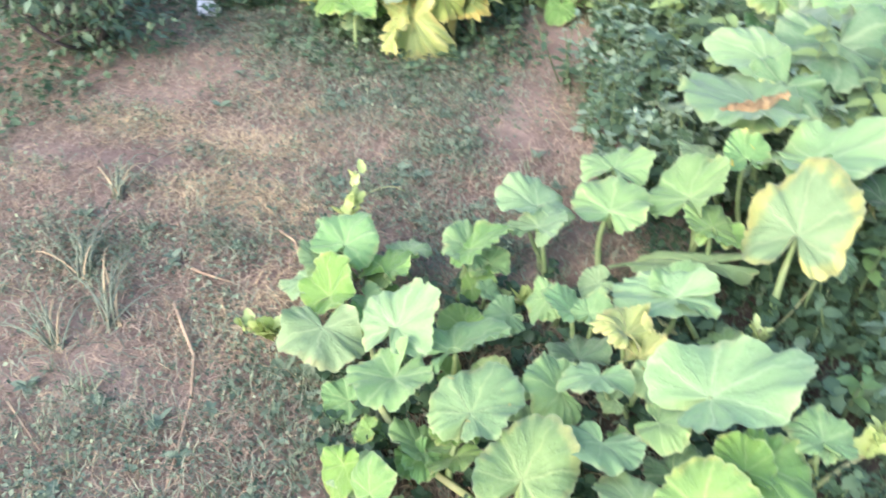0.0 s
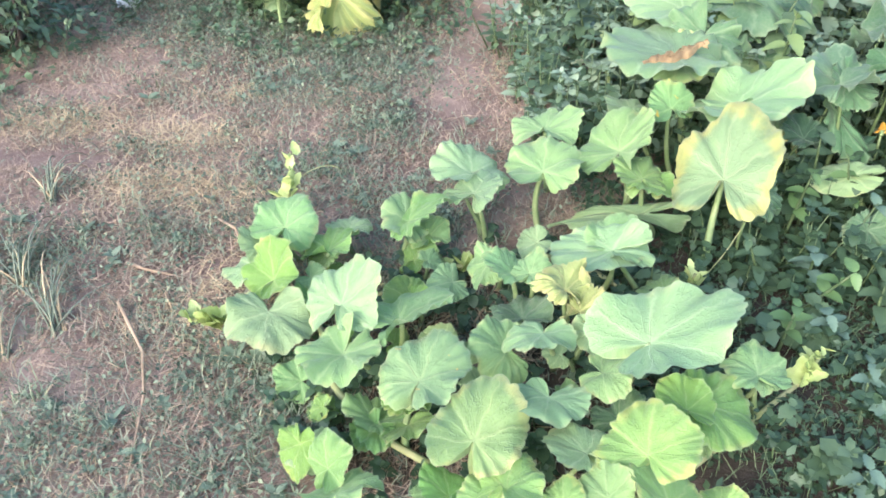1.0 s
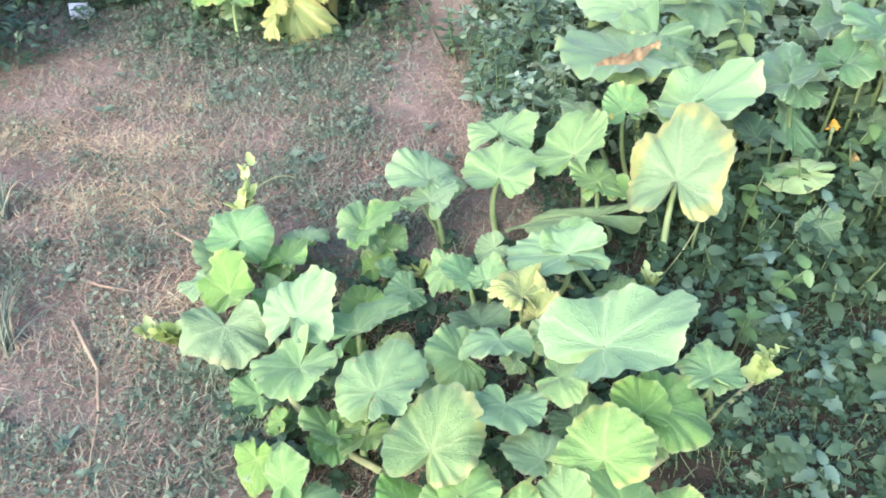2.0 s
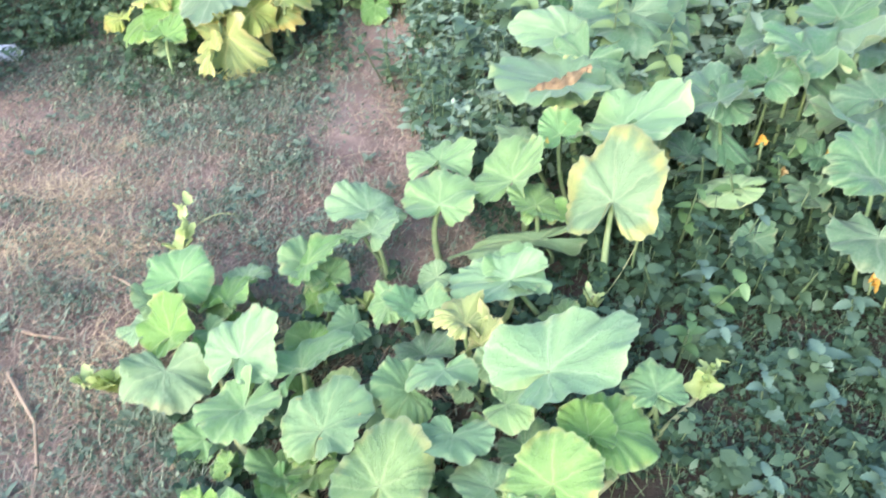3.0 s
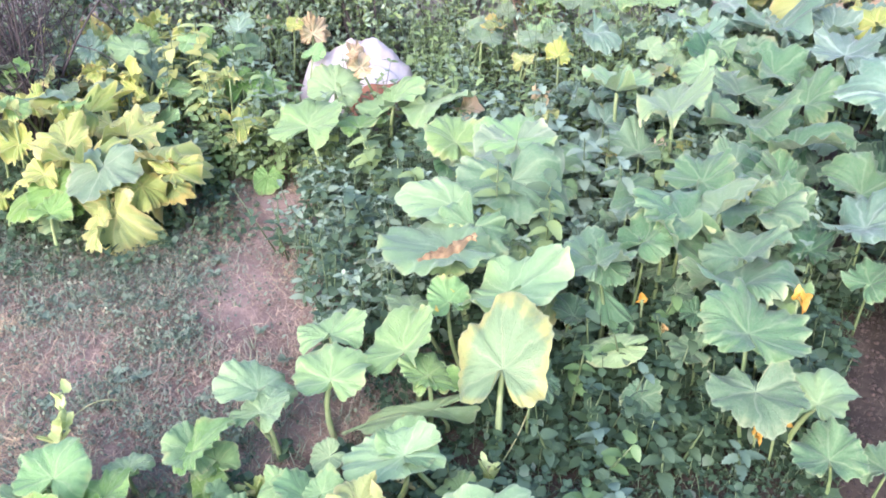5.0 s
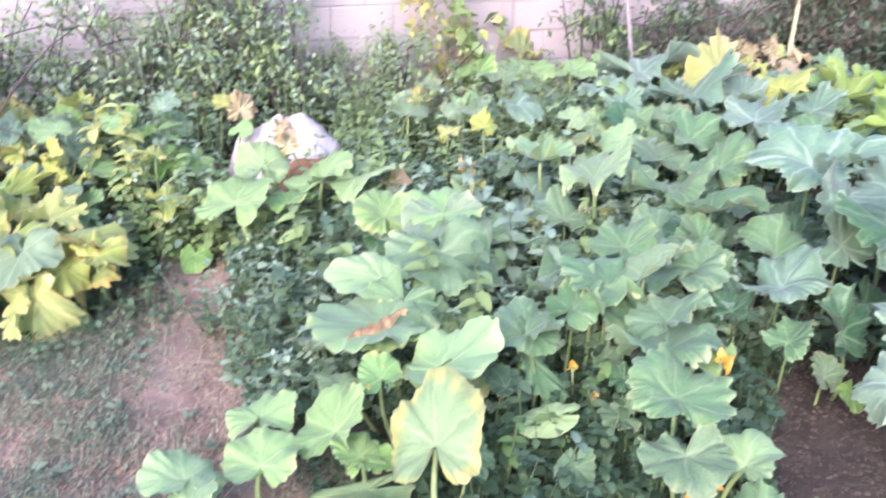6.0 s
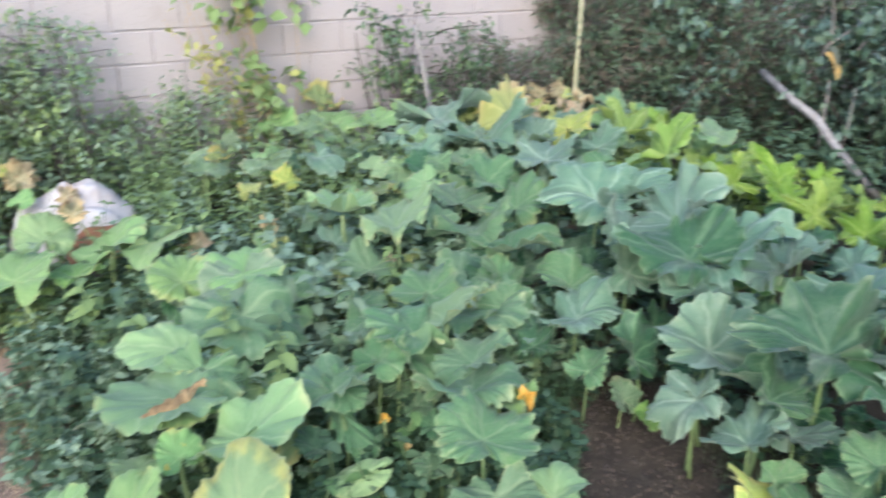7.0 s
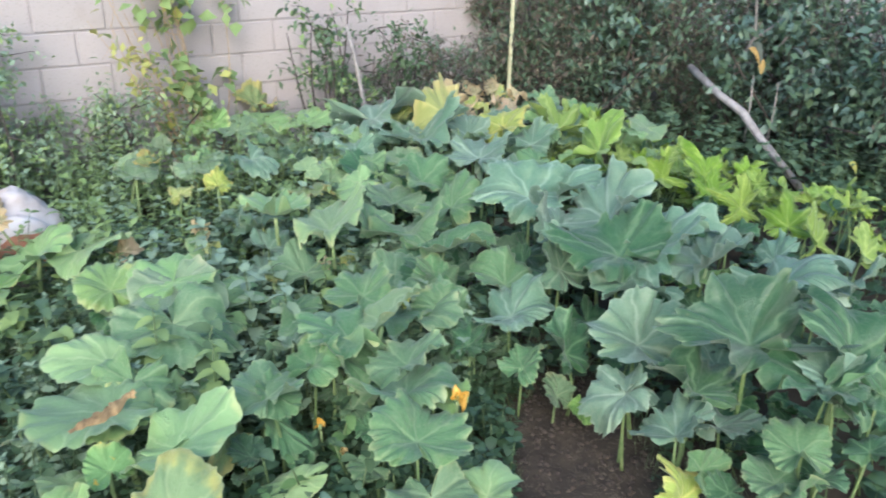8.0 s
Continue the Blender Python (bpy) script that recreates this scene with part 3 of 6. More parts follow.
def flower(plant, at, size=0.06, dry=False, lean=0.9):
    """A squash blossom: five pointed petals in a half-shut bell, on a green cup."""
    rng = np.random.default_rng(int(1000 * at[0] + 100 * at[1]))
    v, f = ovate(0.16, 0.9, 0.7, 0.95)
    yaw = np.arange(5) * 2 * math.pi / 5 + rng.uniform(0, 1)
    rot = turns(yaw + rng.normal(0, 0.3, 5), np.full(5, 1.25 if dry else 1.1) + rng.normal(0, 0.3, 5), rng.normal(0, 0.45, 5))
    tip = np.array(Euler((lean * rng.choice([-1, 1]), lean * 0.6, 0)).to_matrix())
    cup_v, cup_f = tube_faces_ok(*tube(np.array(at) + np.outer(np.linspace(-0.25, 0.22, 5) * size, tip @ np.array((0, 0, 1.0))), np.array((0.12, 0.2, 0.2, 0.16, 0.24)) * size, 8))
    bloom = part("flower", mesh_of("flower", cup_v, cup_f, STALK), plant, "withered squash blossom" if dry else "orange squash blossom")
    for k in range(5):
        v2, f2 = scattered(v, f, (tip @ rot[k])[None], np.array([rng.uniform(0.45, 0.95) * size]), np.array([at]))
        part("petal", mesh_of("petal", v2, f2, PETAL_DRY if dry else PETAL), bloom)
    stem_part("flower_stalk", curve_points((at[0] + 0.02, at[1] + 0.02, rise(at[0], at[1])), at, n=4), 0.004, STALK, plant, sides=6)



plant = squash_plant("trailing pale green squash vine with round leaves on dry lawn")
squash_leaf(plant, (-0.337, 2.667, 0.15), (-0.323, 2.772, 0.199), 0.166, "g", -10)
squash_leaf(plant, (-0.411, 2.760, 0.12), (-0.447, 2.777, 0.138), 0.060, "g", 12)
squash_leaf(plant, (-0.375, 2.678, 0.12), (-0.432, 2.690, 0.146), 0.090, "g", 28)
squash_leaf(plant, (-0.390, 2.620, 0.12), (-0.450, 2.624, 0.160), 0.105, "g", 17)
squash_leaf(plant, (-0.409, 2.576, 0.10), (-0.479, 2.547, 0.071), 0.120, "g", 26)
squash_leaf(plant, (-0.330, 2.499, 0.12), (-0.338, 2.582, 0.191), 0.154, "l", -38)
squash_leaf(plant, (-0.216, 2.617, 0.12), (-0.196, 2.710, 0.118), 0.149, "l", -22)
squash_leaf(plant, (-0.227, 2.624, 0.10), (-0.247, 2.565, 0.096), 0.091, "l", 18)
squash_leaf(plant, (-0.181, 2.723, 0.10), (-0.171, 2.795, 0.102), 0.117, "g", -10)
squash_leaf(plant, (-0.126, 2.361, 0.18), (-0.103, 2.489, 0.233), 0.199, "g", -23)
squash_leaf(plant, (-0.315, 2.388, 0.12), (-0.303, 2.277, 0.104), 0.198, "g", -10)
squash_leaf(plant, (0.013, 2.334, 0.16), (0.110, 2.439, 0.177), 0.201, "g", -38)
squash_leaf(plant, (-0.101, 2.230, 0.16), (-0.142, 2.119, 0.192), 0.162, "g", 11)
squash_leaf(plant, (0.078, 2.141, 0.19), (0.115, 2.253, 0.225), 0.189, "G", -11)
squash_leaf(plant, (0.200, 2.010, 0.18), (0.248, 2.135, 0.228), 0.182, "e", -5)
squash_leaf(plant, (-0.014, 2.099, 0.10), (-0.073, 2.156, 0.107), 0.118, "l", 38)
squash_leaf(plant, (-0.014, 2.092, 0.09), (-0.028, 2.033, 0.084), 0.089, "l", 15)
squash_leaf(plant, (0.056, 2.108, 0.09), (0.018, 2.039, 0.102), 0.114, "l", 19)
squash_leaf(plant, (0.052, 2.152, 0.11), (0.024, 2.100, 0.126), 0.098, "l", 16)
squash_leaf(plant, (-0.163, 2.040, 0.09), (-0.182, 1.978, 0.051), 0.110, "l", 24)
squash_leaf(plant, (-0.089, 1.970, 0.11), (-0.102, 2.017, 0.168), 0.107, "l", -32)
squash_leaf(plant, (0.252, 2.267, 0.16), (0.173, 2.240, 0.205), 0.146, "g", 2)
squash_leaf(plant, (0.331, 2.287, 0.20), (0.295, 2.203, 0.222), 0.146, "g", 19)
squash_leaf(plant, (0.344, 2.127, 0.18), (0.332, 2.038, 0.211), 0.164, "g", 1)
squash_leaf(plant, (0.415, 2.002, 0.17), (0.364, 2.075, 0.175), 0.145, "g", 24)
squash_leaf(plant, (0.422, 2.016, 0.15), (0.476, 2.001, 0.157), 0.080, "g", -28)
squash_leaf(plant, (0.380, 2.403, 0.22), (0.356, 2.485, 0.241), 0.121, "y", 24)
squash_leaf(plant, (0.413, 2.367, 0.19), (0.425, 2.451, 0.214), 0.127, "y", -30)
squash_leaf(plant, (0.439, 2.322, 0.18), (0.441, 2.265, 0.158), 0.089, "g", -12)
squash_leaf(plant, (0.546, 2.229, 0.25), (0.714, 2.333, 0.316), 0.219, "g", -17)
squash_leaf(plant, (0.456, 2.200, 0.18), (0.519, 2.165, 0.217), 0.117, "g", -22)
squash_leaf(plant, (0.158, 1.921, 0.12), (0.140, 1.997, 0.125), 0.126, "l", 26)
squash_leaf(plant, (0.266, 1.920, 0.16), (0.286, 2.001, 0.169), 0.143, "e", -29)
squash_leaf(plant, (0.455, 1.920, 0.15), (0.445, 1.989, 0.179), 0.098, "g", -9)
squash_leaf(plant, (-0.061, 1.914, 0.11), (-0.034, 2.001, 0.083), 0.156, "g", -31)
squash_leaf(plant, (0.371, 1.906, 0.15), (0.371, 1.955, 0.167), 0.080, "e", -10)
squash_leaf(plant, (-0.019, 2.710, 0.15), (-0.088, 2.700, 0.206), 0.133, "g", 8)
squash_leaf(plant, (-0.012, 2.693, 0.17), (0.071, 2.753, 0.219), 0.154, "l", -32)
squash_leaf(plant, (0.202, 2.572, 0.15), (0.167, 2.511, 0.123), 0.102, "g", 21)
squash_leaf(plant, (0.257, 2.508, 0.17), (0.223, 2.591, 0.178), 0.134, "g", 36)
squash_leaf(plant, (0.300, 2.499, 0.18), (0.325, 2.548, 0.210), 0.086, "g", -15)
# low leaf whose shade is put in by the deep green
squash_leaf(plant, (0.287, 2.417, 0.11), (0.284, 2.505, 0.124), 0.145, "k", -5)
squash_leaf(plant, (0.496, 2.572, 0.20), (0.328, 2.580, 0.176), 0.147, "g", 5)
squash_leaf(plant, (0.499, 2.580, 0.20), (0.561, 2.648, 0.214), 0.161, "g", -14)
squash_leaf(plant, (-0.001, 2.663, 0.06), (0.021, 2.719, 0.113), 0.114, "l", -34)

plant = squash_plant("pale green squash vine tip with yellowing leaves among weeds")
squash_leaf(plant, (0.784, 2.235, 0.16), (0.775, 2.312, 0.178), 0.136, "g", 15)
squash_leaf(plant, (0.794, 2.247, 0.14), (0.833, 2.218, 0.138), 0.073, "g", -34)
squash_leaf(plant, (0.617, 2.114, 0.18), (0.608, 2.183, 0.210), 0.121, "l", 11)
squash_leaf(plant, (0.654, 2.142, 0.16), (0.774, 2.138, 0.152), 0.172, "l", -15)
squash_leaf(plant, (0.641, 2.140, 0.12), (0.671, 2.075, 0.098), 0.100, "l", -28)
squash_leaf(plant, (0.528, 1.987, 0.20), (0.539, 2.070, 0.259), 0.199, "e", -34)
# deep green in place of shade on this low leaf
squash_leaf(plant, (0.497, 2.147, 0.10), (0.497, 2.220, 0.113), 0.116, "k", -20)
squash_leaf(plant, (0.566, 1.903, 0.16), (0.533, 2.004, 0.168), 0.153, "e", 25)
squash_leaf(plant, (0.666, 1.925, 0.13), (0.671, 1.983, 0.141), 0.092, "e", -24)

plant = squash_plant("squash plant with one large yellow-edged leaf on a tall stalk")
squash_leaf(plant, (0.140, 2.869, 0.20), (0.112, 2.990, 0.227), 0.203, "g", 17)
squash_leaf(plant, (0.151, 2.794, 0.19), (0.188, 2.878, 0.220), 0.148, "g", -20)
squash_leaf(plant, (0.126, 2.807, 0.17), (0.052, 2.805, 0.175), 0.106, "g", 31)
squash_leaf(plant, (0.334, 3.077, 0.21), (0.352, 3.192, 0.214), 0.192, "g", -10)
squash_leaf(plant, (0.330, 2.877, 0.21), (0.343, 3.001, 0.247), 0.210, "g", -12)
squash_leaf(plant, (0.536, 2.953, 0.23), (0.559, 3.080, 0.298), 0.223, "g", -32)
squash_leaf(plant, (0.588, 2.857, 0.21), (0.576, 2.949, 0.243), 0.153, "l", 15)
squash_leaf(plant, (0.594, 2.864, 0.20), (0.685, 2.826, 0.191), 0.141, "l", -23)
squash_leaf(plant, (0.598, 2.835, 0.11), (0.338, 2.835, 0.090), 0.090, "G", 0)
squash_leaf(plant, (0.776, 2.783, 0.27), (0.811, 2.950, 0.398), 0.252, "E", -14)
squash_leaf(plant, (0.711, 3.315, 0.33), (0.486, 3.390, 0.353), 0.360, "B", 23)
squash_leaf(plant, (0.728, 3.333, 0.31), (0.882, 3.266, 0.294), 0.234, "e", -16)
squash_leaf(plant, (0.681, 3.102, 0.28), (0.671, 3.179, 0.327), 0.127, "G", 3)
squash_leaf(plant, (0.858, 3.084, 0.30), (1.043, 3.088, 0.377), 0.261, "g", -27)
squash_leaf(plant, (0.827, 3.080, 0.29), (0.702, 3.141, 0.267), 0.214, "g", 24)
squash_leaf(plant, (0.992, 3.192, 0.24), (1.072, 3.121, 0.133), 0.214, "o", -27)
squash_leaf(plant, (0.579, 3.158, 0.24), (0.492, 3.188, 0.262), 0.134, "g", 22)
squash_leaf(plant, (0.529, 3.511, 0.20), (0.432, 3.522, 0.191), 0.143, "p", 36)

plant = squash_plant("tall green squash plant with ruffled leaves and orange flowers")
squash_leaf(plant, (0.762, 3.560, 0.36), (0.592, 3.594, 0.427), 0.240, "g", 1)
squash_leaf(plant, (0.988, 3.679, 0.38), (0.948, 3.486, 0.311), 0.369, "k", 12)
squash_leaf(plant, (1.048, 3.891, 0.44), (1.109, 4.074, 0.469), 0.308, "g", -7)
squash_leaf(plant, (1.046, 3.883, 0.43), (1.030, 3.690, 0.402), 0.316, "p", -1)
squash_leaf(plant, (0.854, 4.117, 0.36), (0.801, 4.243, 0.440), 0.228, "l", 11)
squash_leaf(plant, (1.143, 3.167, 0.33), (1.162, 3.308, 0.370), 0.226, "k", -9)
squash_leaf(plant, (1.168, 3.201, 0.32), (1.219, 3.124, 0.274), 0.141, "k", -12)
squash_leaf(plant, (1.462, 3.307, 0.38), (1.438, 3.481, 0.457), 0.282, "k", 19)
squash_leaf(plant, (1.325, 3.265, 0.34), (1.399, 3.363, 0.405), 0.205, "k", -43)
squash_leaf(plant, (1.407, 3.310, 0.35), (1.520, 3.225, 0.257), 0.274, "k", -19)
squash_leaf(plant, (1.623, 3.544, 0.40), (1.712, 3.629, 0.499), 0.224, "k", -22)
squash_leaf(plant, (1.581, 3.311, 0.40), (1.728, 3.408, 0.478), 0.304, "g", -46)
squash_leaf(plant, (1.565, 3.083, 0.37), (1.675, 3.167, 0.435), 0.255, "k", -44)
squash_leaf(plant, (1.497, 2.962, 0.35), (1.587, 3.132, 0.338), 0.305, "k", -22)
squash_leaf(plant, (1.427, 2.762, 0.33), (1.483, 2.895, 0.421), 0.253, "k", 12)
squash_leaf(plant, (1.597, 2.903, 0.33), (1.672, 2.866, 0.353), 0.133, "l", -20)
squash_leaf(plant, (1.404, 2.634, 0.24), (1.350, 2.511, 0.246), 0.227, "k", 12)
squash_leaf(plant, (1.555, 2.589, 0.22), (1.612, 2.662, 0.276), 0.175, "g", -42)
# two leaves on the shadow side, darkened by the deep green
squash_leaf(plant, (1.492, 2.419, 0.20), (1.521, 2.514, 0.242), 0.157, "k", -27)
squash_leaf(plant, (1.621, 2.383, 0.18), (1.669, 2.448, 0.207), 0.119, "k", -47)
squash_leaf(plant, (1.171, 2.792, 0.12), (1.153, 2.727, 0.077), 0.114, "k", -4)
squash_leaf(plant, (1.171, 3.211, 0.22), (1.233, 3.091, 0.111), 0.136, "k", -17)
squash_leaf(plant, (1.160, 2.946, 0.18), (1.010, 2.986, 0.150), 0.100, "g", 0)
squash_leaf(plant, (1.057, 3.092, 0.20), (1.038, 3.165, 0.237), 0.119, "d", 14)
squash_leaf(plant, (2.024, 3.721, 0.32), (2.036, 3.804, 0.402), 0.169, "k", 9)
squash_leaf(plant, (1.924, 3.494, 0.28), (1.929, 3.573, 0.385), 0.201, "k", 1)
squash_leaf(plant, (1.960, 3.343, 0.22), (1.962, 3.423, 0.302), 0.173, "d", 4)

plant = squash_plant("squash plant with pale leaves raised on tall stalks")
squash_leaf(plant, (1.575, 4.347, 0.45), (1.639, 4.600, 0.481), 0.277, "f", -1)
squash_leaf(plant, (1.726, 4.102, 0.44), (1.918, 4.389, 0.510), 0.255, "f", -19)
squash_leaf(plant, (1.876, 4.770, 0.38), (1.967, 4.872, 0.413), 0.224, "o", -18)
squash_leaf(plant, (0.402, 4.802, 0.36), (0.411, 4.935, 0.463), 0.234, "g", -4)
squash_leaf(plant, (0.278, 4.457, 0.33), (0.335, 4.643, 0.416), 0.335, "g", -18)
squash_leaf(plant, (0.654, 4.667, 0.33), (0.752, 4.810, 0.432), 0.303, "g", -41)
squash_leaf(plant, (0.805, 4.645, 0.33), (1.045, 4.655, 0.372), 0.353, "g", -23)
squash_leaf(plant, (0.491, 4.485, 0.30), (0.471, 4.622, 0.324), 0.219, "l", 8)
squash_leaf(plant, (0.979, 4.637, 0.30), (1.036, 4.647, 0.350), 0.116, "b", 1)
squash_leaf(plant, (0.048, 5.106, 0.28), (0.023, 5.191, 0.339), 0.152, "l", 16)

plant = squash_plant("large dark green zucchini plant with broad lobed leaves")
squash_leaf(plant, (2.366, 4.219, 0.40), (2.468, 4.354, 0.528), 0.272, "k", -31)
squash_leaf(plant, (2.123, 3.854, 0.36), (2.326, 3.847, 0.465), 0.325, "k", -32)
squash_leaf(plant, (2.108, 4.135, 0.34), (2.296, 4.224, 0.419), 0.340, "k", -42)
squash_leaf(plant, (2.080, 4.001, 0.30), (2.091, 4.105, 0.384), 0.187, "k", 28)
squash_leaf(plant, (1.995, 4.335, 0.34), (2.020, 4.392, 0.458), 0.187, "k", 44)
squash_leaf(plant, (1.855, 3.525, 0.28), (1.974, 3.651, 0.349), 0.293, "k", -34)
squash_leaf(plant, (2.004, 3.710, 0.30), (2.035, 3.783, 0.395), 0.151, "k", -38)
squash_leaf(plant, (2.216, 3.525, 0.32), (2.263, 3.668, 0.416), 0.260, "k", 2)
squash_leaf(plant, (2.082, 3.283, 0.32), (2.236, 3.348, 0.430), 0.254, "s", -36)
squash_leaf(plant, (1.918, 3.301, 0.24), (1.968, 3.365, 0.316), 0.138, "d", -29)
squash_leaf(plant, (2.016, 3.106, 0.22), (2.099, 3.140, 0.290), 0.150, "k", -35)
squash_leaf(plant, (2.157, 3.059, 0.26), (2.188, 3.148, 0.390), 0.229, "d", 28)
squash_leaf(plant, (2.596, 3.923, 0.50), (2.580, 4.102, 0.652), 0.434, "s", -1)
squash_leaf(plant, (2.754, 3.940, 0.48), (2.917, 3.915, 0.643), 0.318, "s", -28)
squash_leaf(plant, (2.754, 3.585, 0.48), (2.906, 3.731, 0.655), 0.401, "s", -47)
squash_leaf(plant, (2.527, 3.244, 0.48), (2.487, 3.518, 0.566), 0.492, "d", 1)
squash_leaf(plant, (2.521, 3.608, 0.44), (2.509, 3.771, 0.585), 0.342, "s", 20)
squash_leaf(plant, (2.375, 3.398, 0.40), (2.377, 3.477, 0.551), 0.258, "s", 16)
squash_leaf(plant, (2.674, 3.236, 0.46), (2.921, 3.215, 0.661), 0.412, "s", -44)
squash_leaf(plant, (2.779, 3.050, 0.46), (2.995, 3.155, 0.563), 0.312, "s", -43)
squash_leaf(plant, (2.491, 3.087, 0.42), (2.553, 3.257, 0.448), 0.301, "s", -1)
squash_leaf(plant, (3.127, 3.033, 0.42), (3.226, 3.082, 0.507), 0.183, "s", -55)
squash_leaf(plant, (2.895, 2.804, 0.46), (3.109, 2.800, 0.585), 0.337, "s", -45)
squash_leaf(plant, (3.148, 3.294, 0.40), (3.291, 3.324, 0.454), 0.233, "d", -47)
squash_leaf(plant, (2.788, 3.103, 0.38), (2.960, 3.104, 0.409), 0.248, "l", -41)
squash_leaf(plant, (2.236, 4.901, 0.38), (2.245, 5.057, 0.497), 0.272, "d", 15)
squash_leaf(plant, (2.429, 4.635, 0.40), (2.454, 4.783, 0.518), 0.278, "k", 11)
squash_leaf(plant, (2.206, 4.492, 0.36), (2.221, 4.642, 0.455), 0.280, "k", 17)

plant = squash_plant("dark green zucchini plant with huge leaves beside bare soil")
squash_leaf(plant, (2.285, 2.849, 0.36), (2.305, 2.956, 0.506), 0.399, "s", 16)
squash_leaf(plant, (2.411, 2.522, 0.48), (2.438, 2.705, 0.624), 0.573, "d", 9)
squash_leaf(plant, (2.648, 2.351, 0.46), (2.702, 2.443, 0.655), 0.303, "d", 9)
squash_leaf(plant, (3.018, 2.637, 0.46), (3.190, 2.683, 0.541), 0.263, "s", -61)
squash_leaf(plant, (2.518, 2.301, 0.42), (2.421, 2.500, 0.427), 0.355, "d", 9)
squash_leaf(plant, (2.525, 2.293, 0.40), (2.569, 2.189, 0.369), 0.202, "d", -3)
squash_leaf(plant, (2.539, 2.317, 0.42), (2.577, 2.387, 0.518), 0.188, "s", 8)
squash_leaf(plant, (2.262, 2.566, 0.34), (2.289, 2.677, 0.431), 0.391, "d", 24)
squash_leaf(plant, (2.127, 2.713, 0.30), (2.024, 2.813, 0.257), 0.214, "s", -4)
squash_leaf(plant, (2.168, 2.753, 0.28), (2.259, 2.705, 0.278), 0.154, "s", -27)
squash_leaf(plant, (2.147, 2.514, 0.26), (2.241, 2.611, 0.309), 0.214, "s", -39)
squash_leaf(plant, (2.337, 2.528, 0.22), (2.435, 2.425, 0.250), 0.220, "s", -20)
squash_leaf(plant, (2.159, 2.417, 0.20), (2.250, 2.401, 0.210), 0.128, "k", 43)
squash_leaf(plant, (2.075, 2.400, 0.14), (2.117, 2.439, 0.239), 0.170, "y", 30)
squash_leaf(plant, (2.368, 2.266, 0.28), (2.434, 2.346, 0.350), 0.188, "k", -17)
squash_leaf(plant, (2.294, 2.270, 0.20), (2.330, 2.372, 0.227), 0.184, "k", -7)
squash_leaf(plant, (2.328, 2.234, 0.16), (2.445, 2.257, 0.184), 0.203, "k", -60)
squash_leaf(plant, (2.110, 3.031, 0.12), (2.132, 3.072, 0.189), 0.116, "k", 21)
squash_leaf(plant, (2.193, 2.992, 0.08), (2.180, 2.948, 0.026), 0.102, "l", -11)
squash_leaf(plant, (2.416, 2.223, 0.20), (2.496, 2.196, 0.226), 0.130, "d", -24)
squash_leaf(plant, (2.545, 2.175, 0.28), (2.612, 2.232, 0.319), 0.137, "d", -36)
squash_leaf(plant, (2.709, 2.272, 0.36), (2.742, 2.333, 0.437), 0.166, "d", -6)

plant = squash_plant("bright lime green squash plant with deeply cut leaves")
squash_leaf(plant, (3.507, 4.963, 0.46), (3.541, 5.172, 0.615), 0.353, "m", 6)
squash_leaf(plant, (3.442, 4.490, 0.46), (3.614, 4.594, 0.672), 0.366, "m", -54)
squash_leaf(plant, (3.587, 4.143, 0.38), (3.601, 4.210, 0.532), 0.226, "m", 17)
squash_leaf(plant, (3.755, 4.023, 0.40), (3.769, 4.056, 0.573), 0.254, "m", 12)
squash_leaf(plant, (3.606, 3.816, 0.38), (3.685, 3.899, 0.475), 0.192, "m", -14)
squash_leaf(plant, (3.527, 3.568, 0.40), (3.544, 3.600, 0.556), 0.216, "m", 9)
squash_leaf(plant, (3.527, 3.298, 0.40), (3.604, 3.403, 0.548), 0.205, "m", -21)
squash_leaf(plant, (3.502, 3.143, 0.38), (3.526, 3.185, 0.538), 0.229, "m", 15)
squash_leaf(plant, (3.625, 2.990, 0.36), (3.652, 3.037, 0.480), 0.185, "m", 19)
squash_leaf(plant, (4.023, 3.531, 0.40), (4.040, 3.584, 0.439), 0.099, "m", -5)
squash_leaf(plant, (4.081, 3.993, 0.36), (4.114, 4.040, 0.396), 0.096, "m", -17)
squash_leaf(plant, (4.097, 4.489, 0.36), (4.123, 4.542, 0.406), 0.104, "m", -11)

plant = squash_plant("squash plant with yellow and withered brown leaves")
squash_leaf(plant, (3.29, 5.83, 0.52), (3.28, 5.86, 0.625), 0.130, "b")
squash_leaf(plant, (3.57, 6, 0.48), (3.56, 6.03, 0.593), 0.137, "b")
squash_leaf(plant, (3.72, 6.03, 0.48), (3.75, 6.03, 0.595), 0.139, "b")
squash_leaf(plant, (2.22, 6.52, 0.44), (2.29, 6.63, 0.489), 0.210, "b")
squash_leaf(plant, (1.2, 5.51, 0.38), (1.26, 5.62, 0.449), 0.218, "p")
squash_leaf(plant, (1.42, 5.93, 0.4), (1.46, 5.94, 0.474), 0.128, "p")
squash_leaf(plant, (0.305, 5.59, 0.42), (0.304, 5.62, 0.545), 0.151, "b")
squash_leaf(plant, (1.27, 5.48, 0.44), (1.26, 5.55, 0.485), 0.122, "o")
squash_leaf(plant, (0.526, 4.89, 0.44), (0.486, 4.91, 0.524), 0.113, "b")
squash_leaf(plant, (2.603, 5.584, 0.50), (2.952, 5.708, 0.661), 0.565, "s", -27)
squash_leaf(plant, (2.683, 5.117, 0.46), (2.950, 5.277, 0.563), 0.546, "s", -32)
squash_leaf(plant, (2.296, 5.142, 0.44), (2.338, 5.272, 0.514), 0.234, "s", -7)
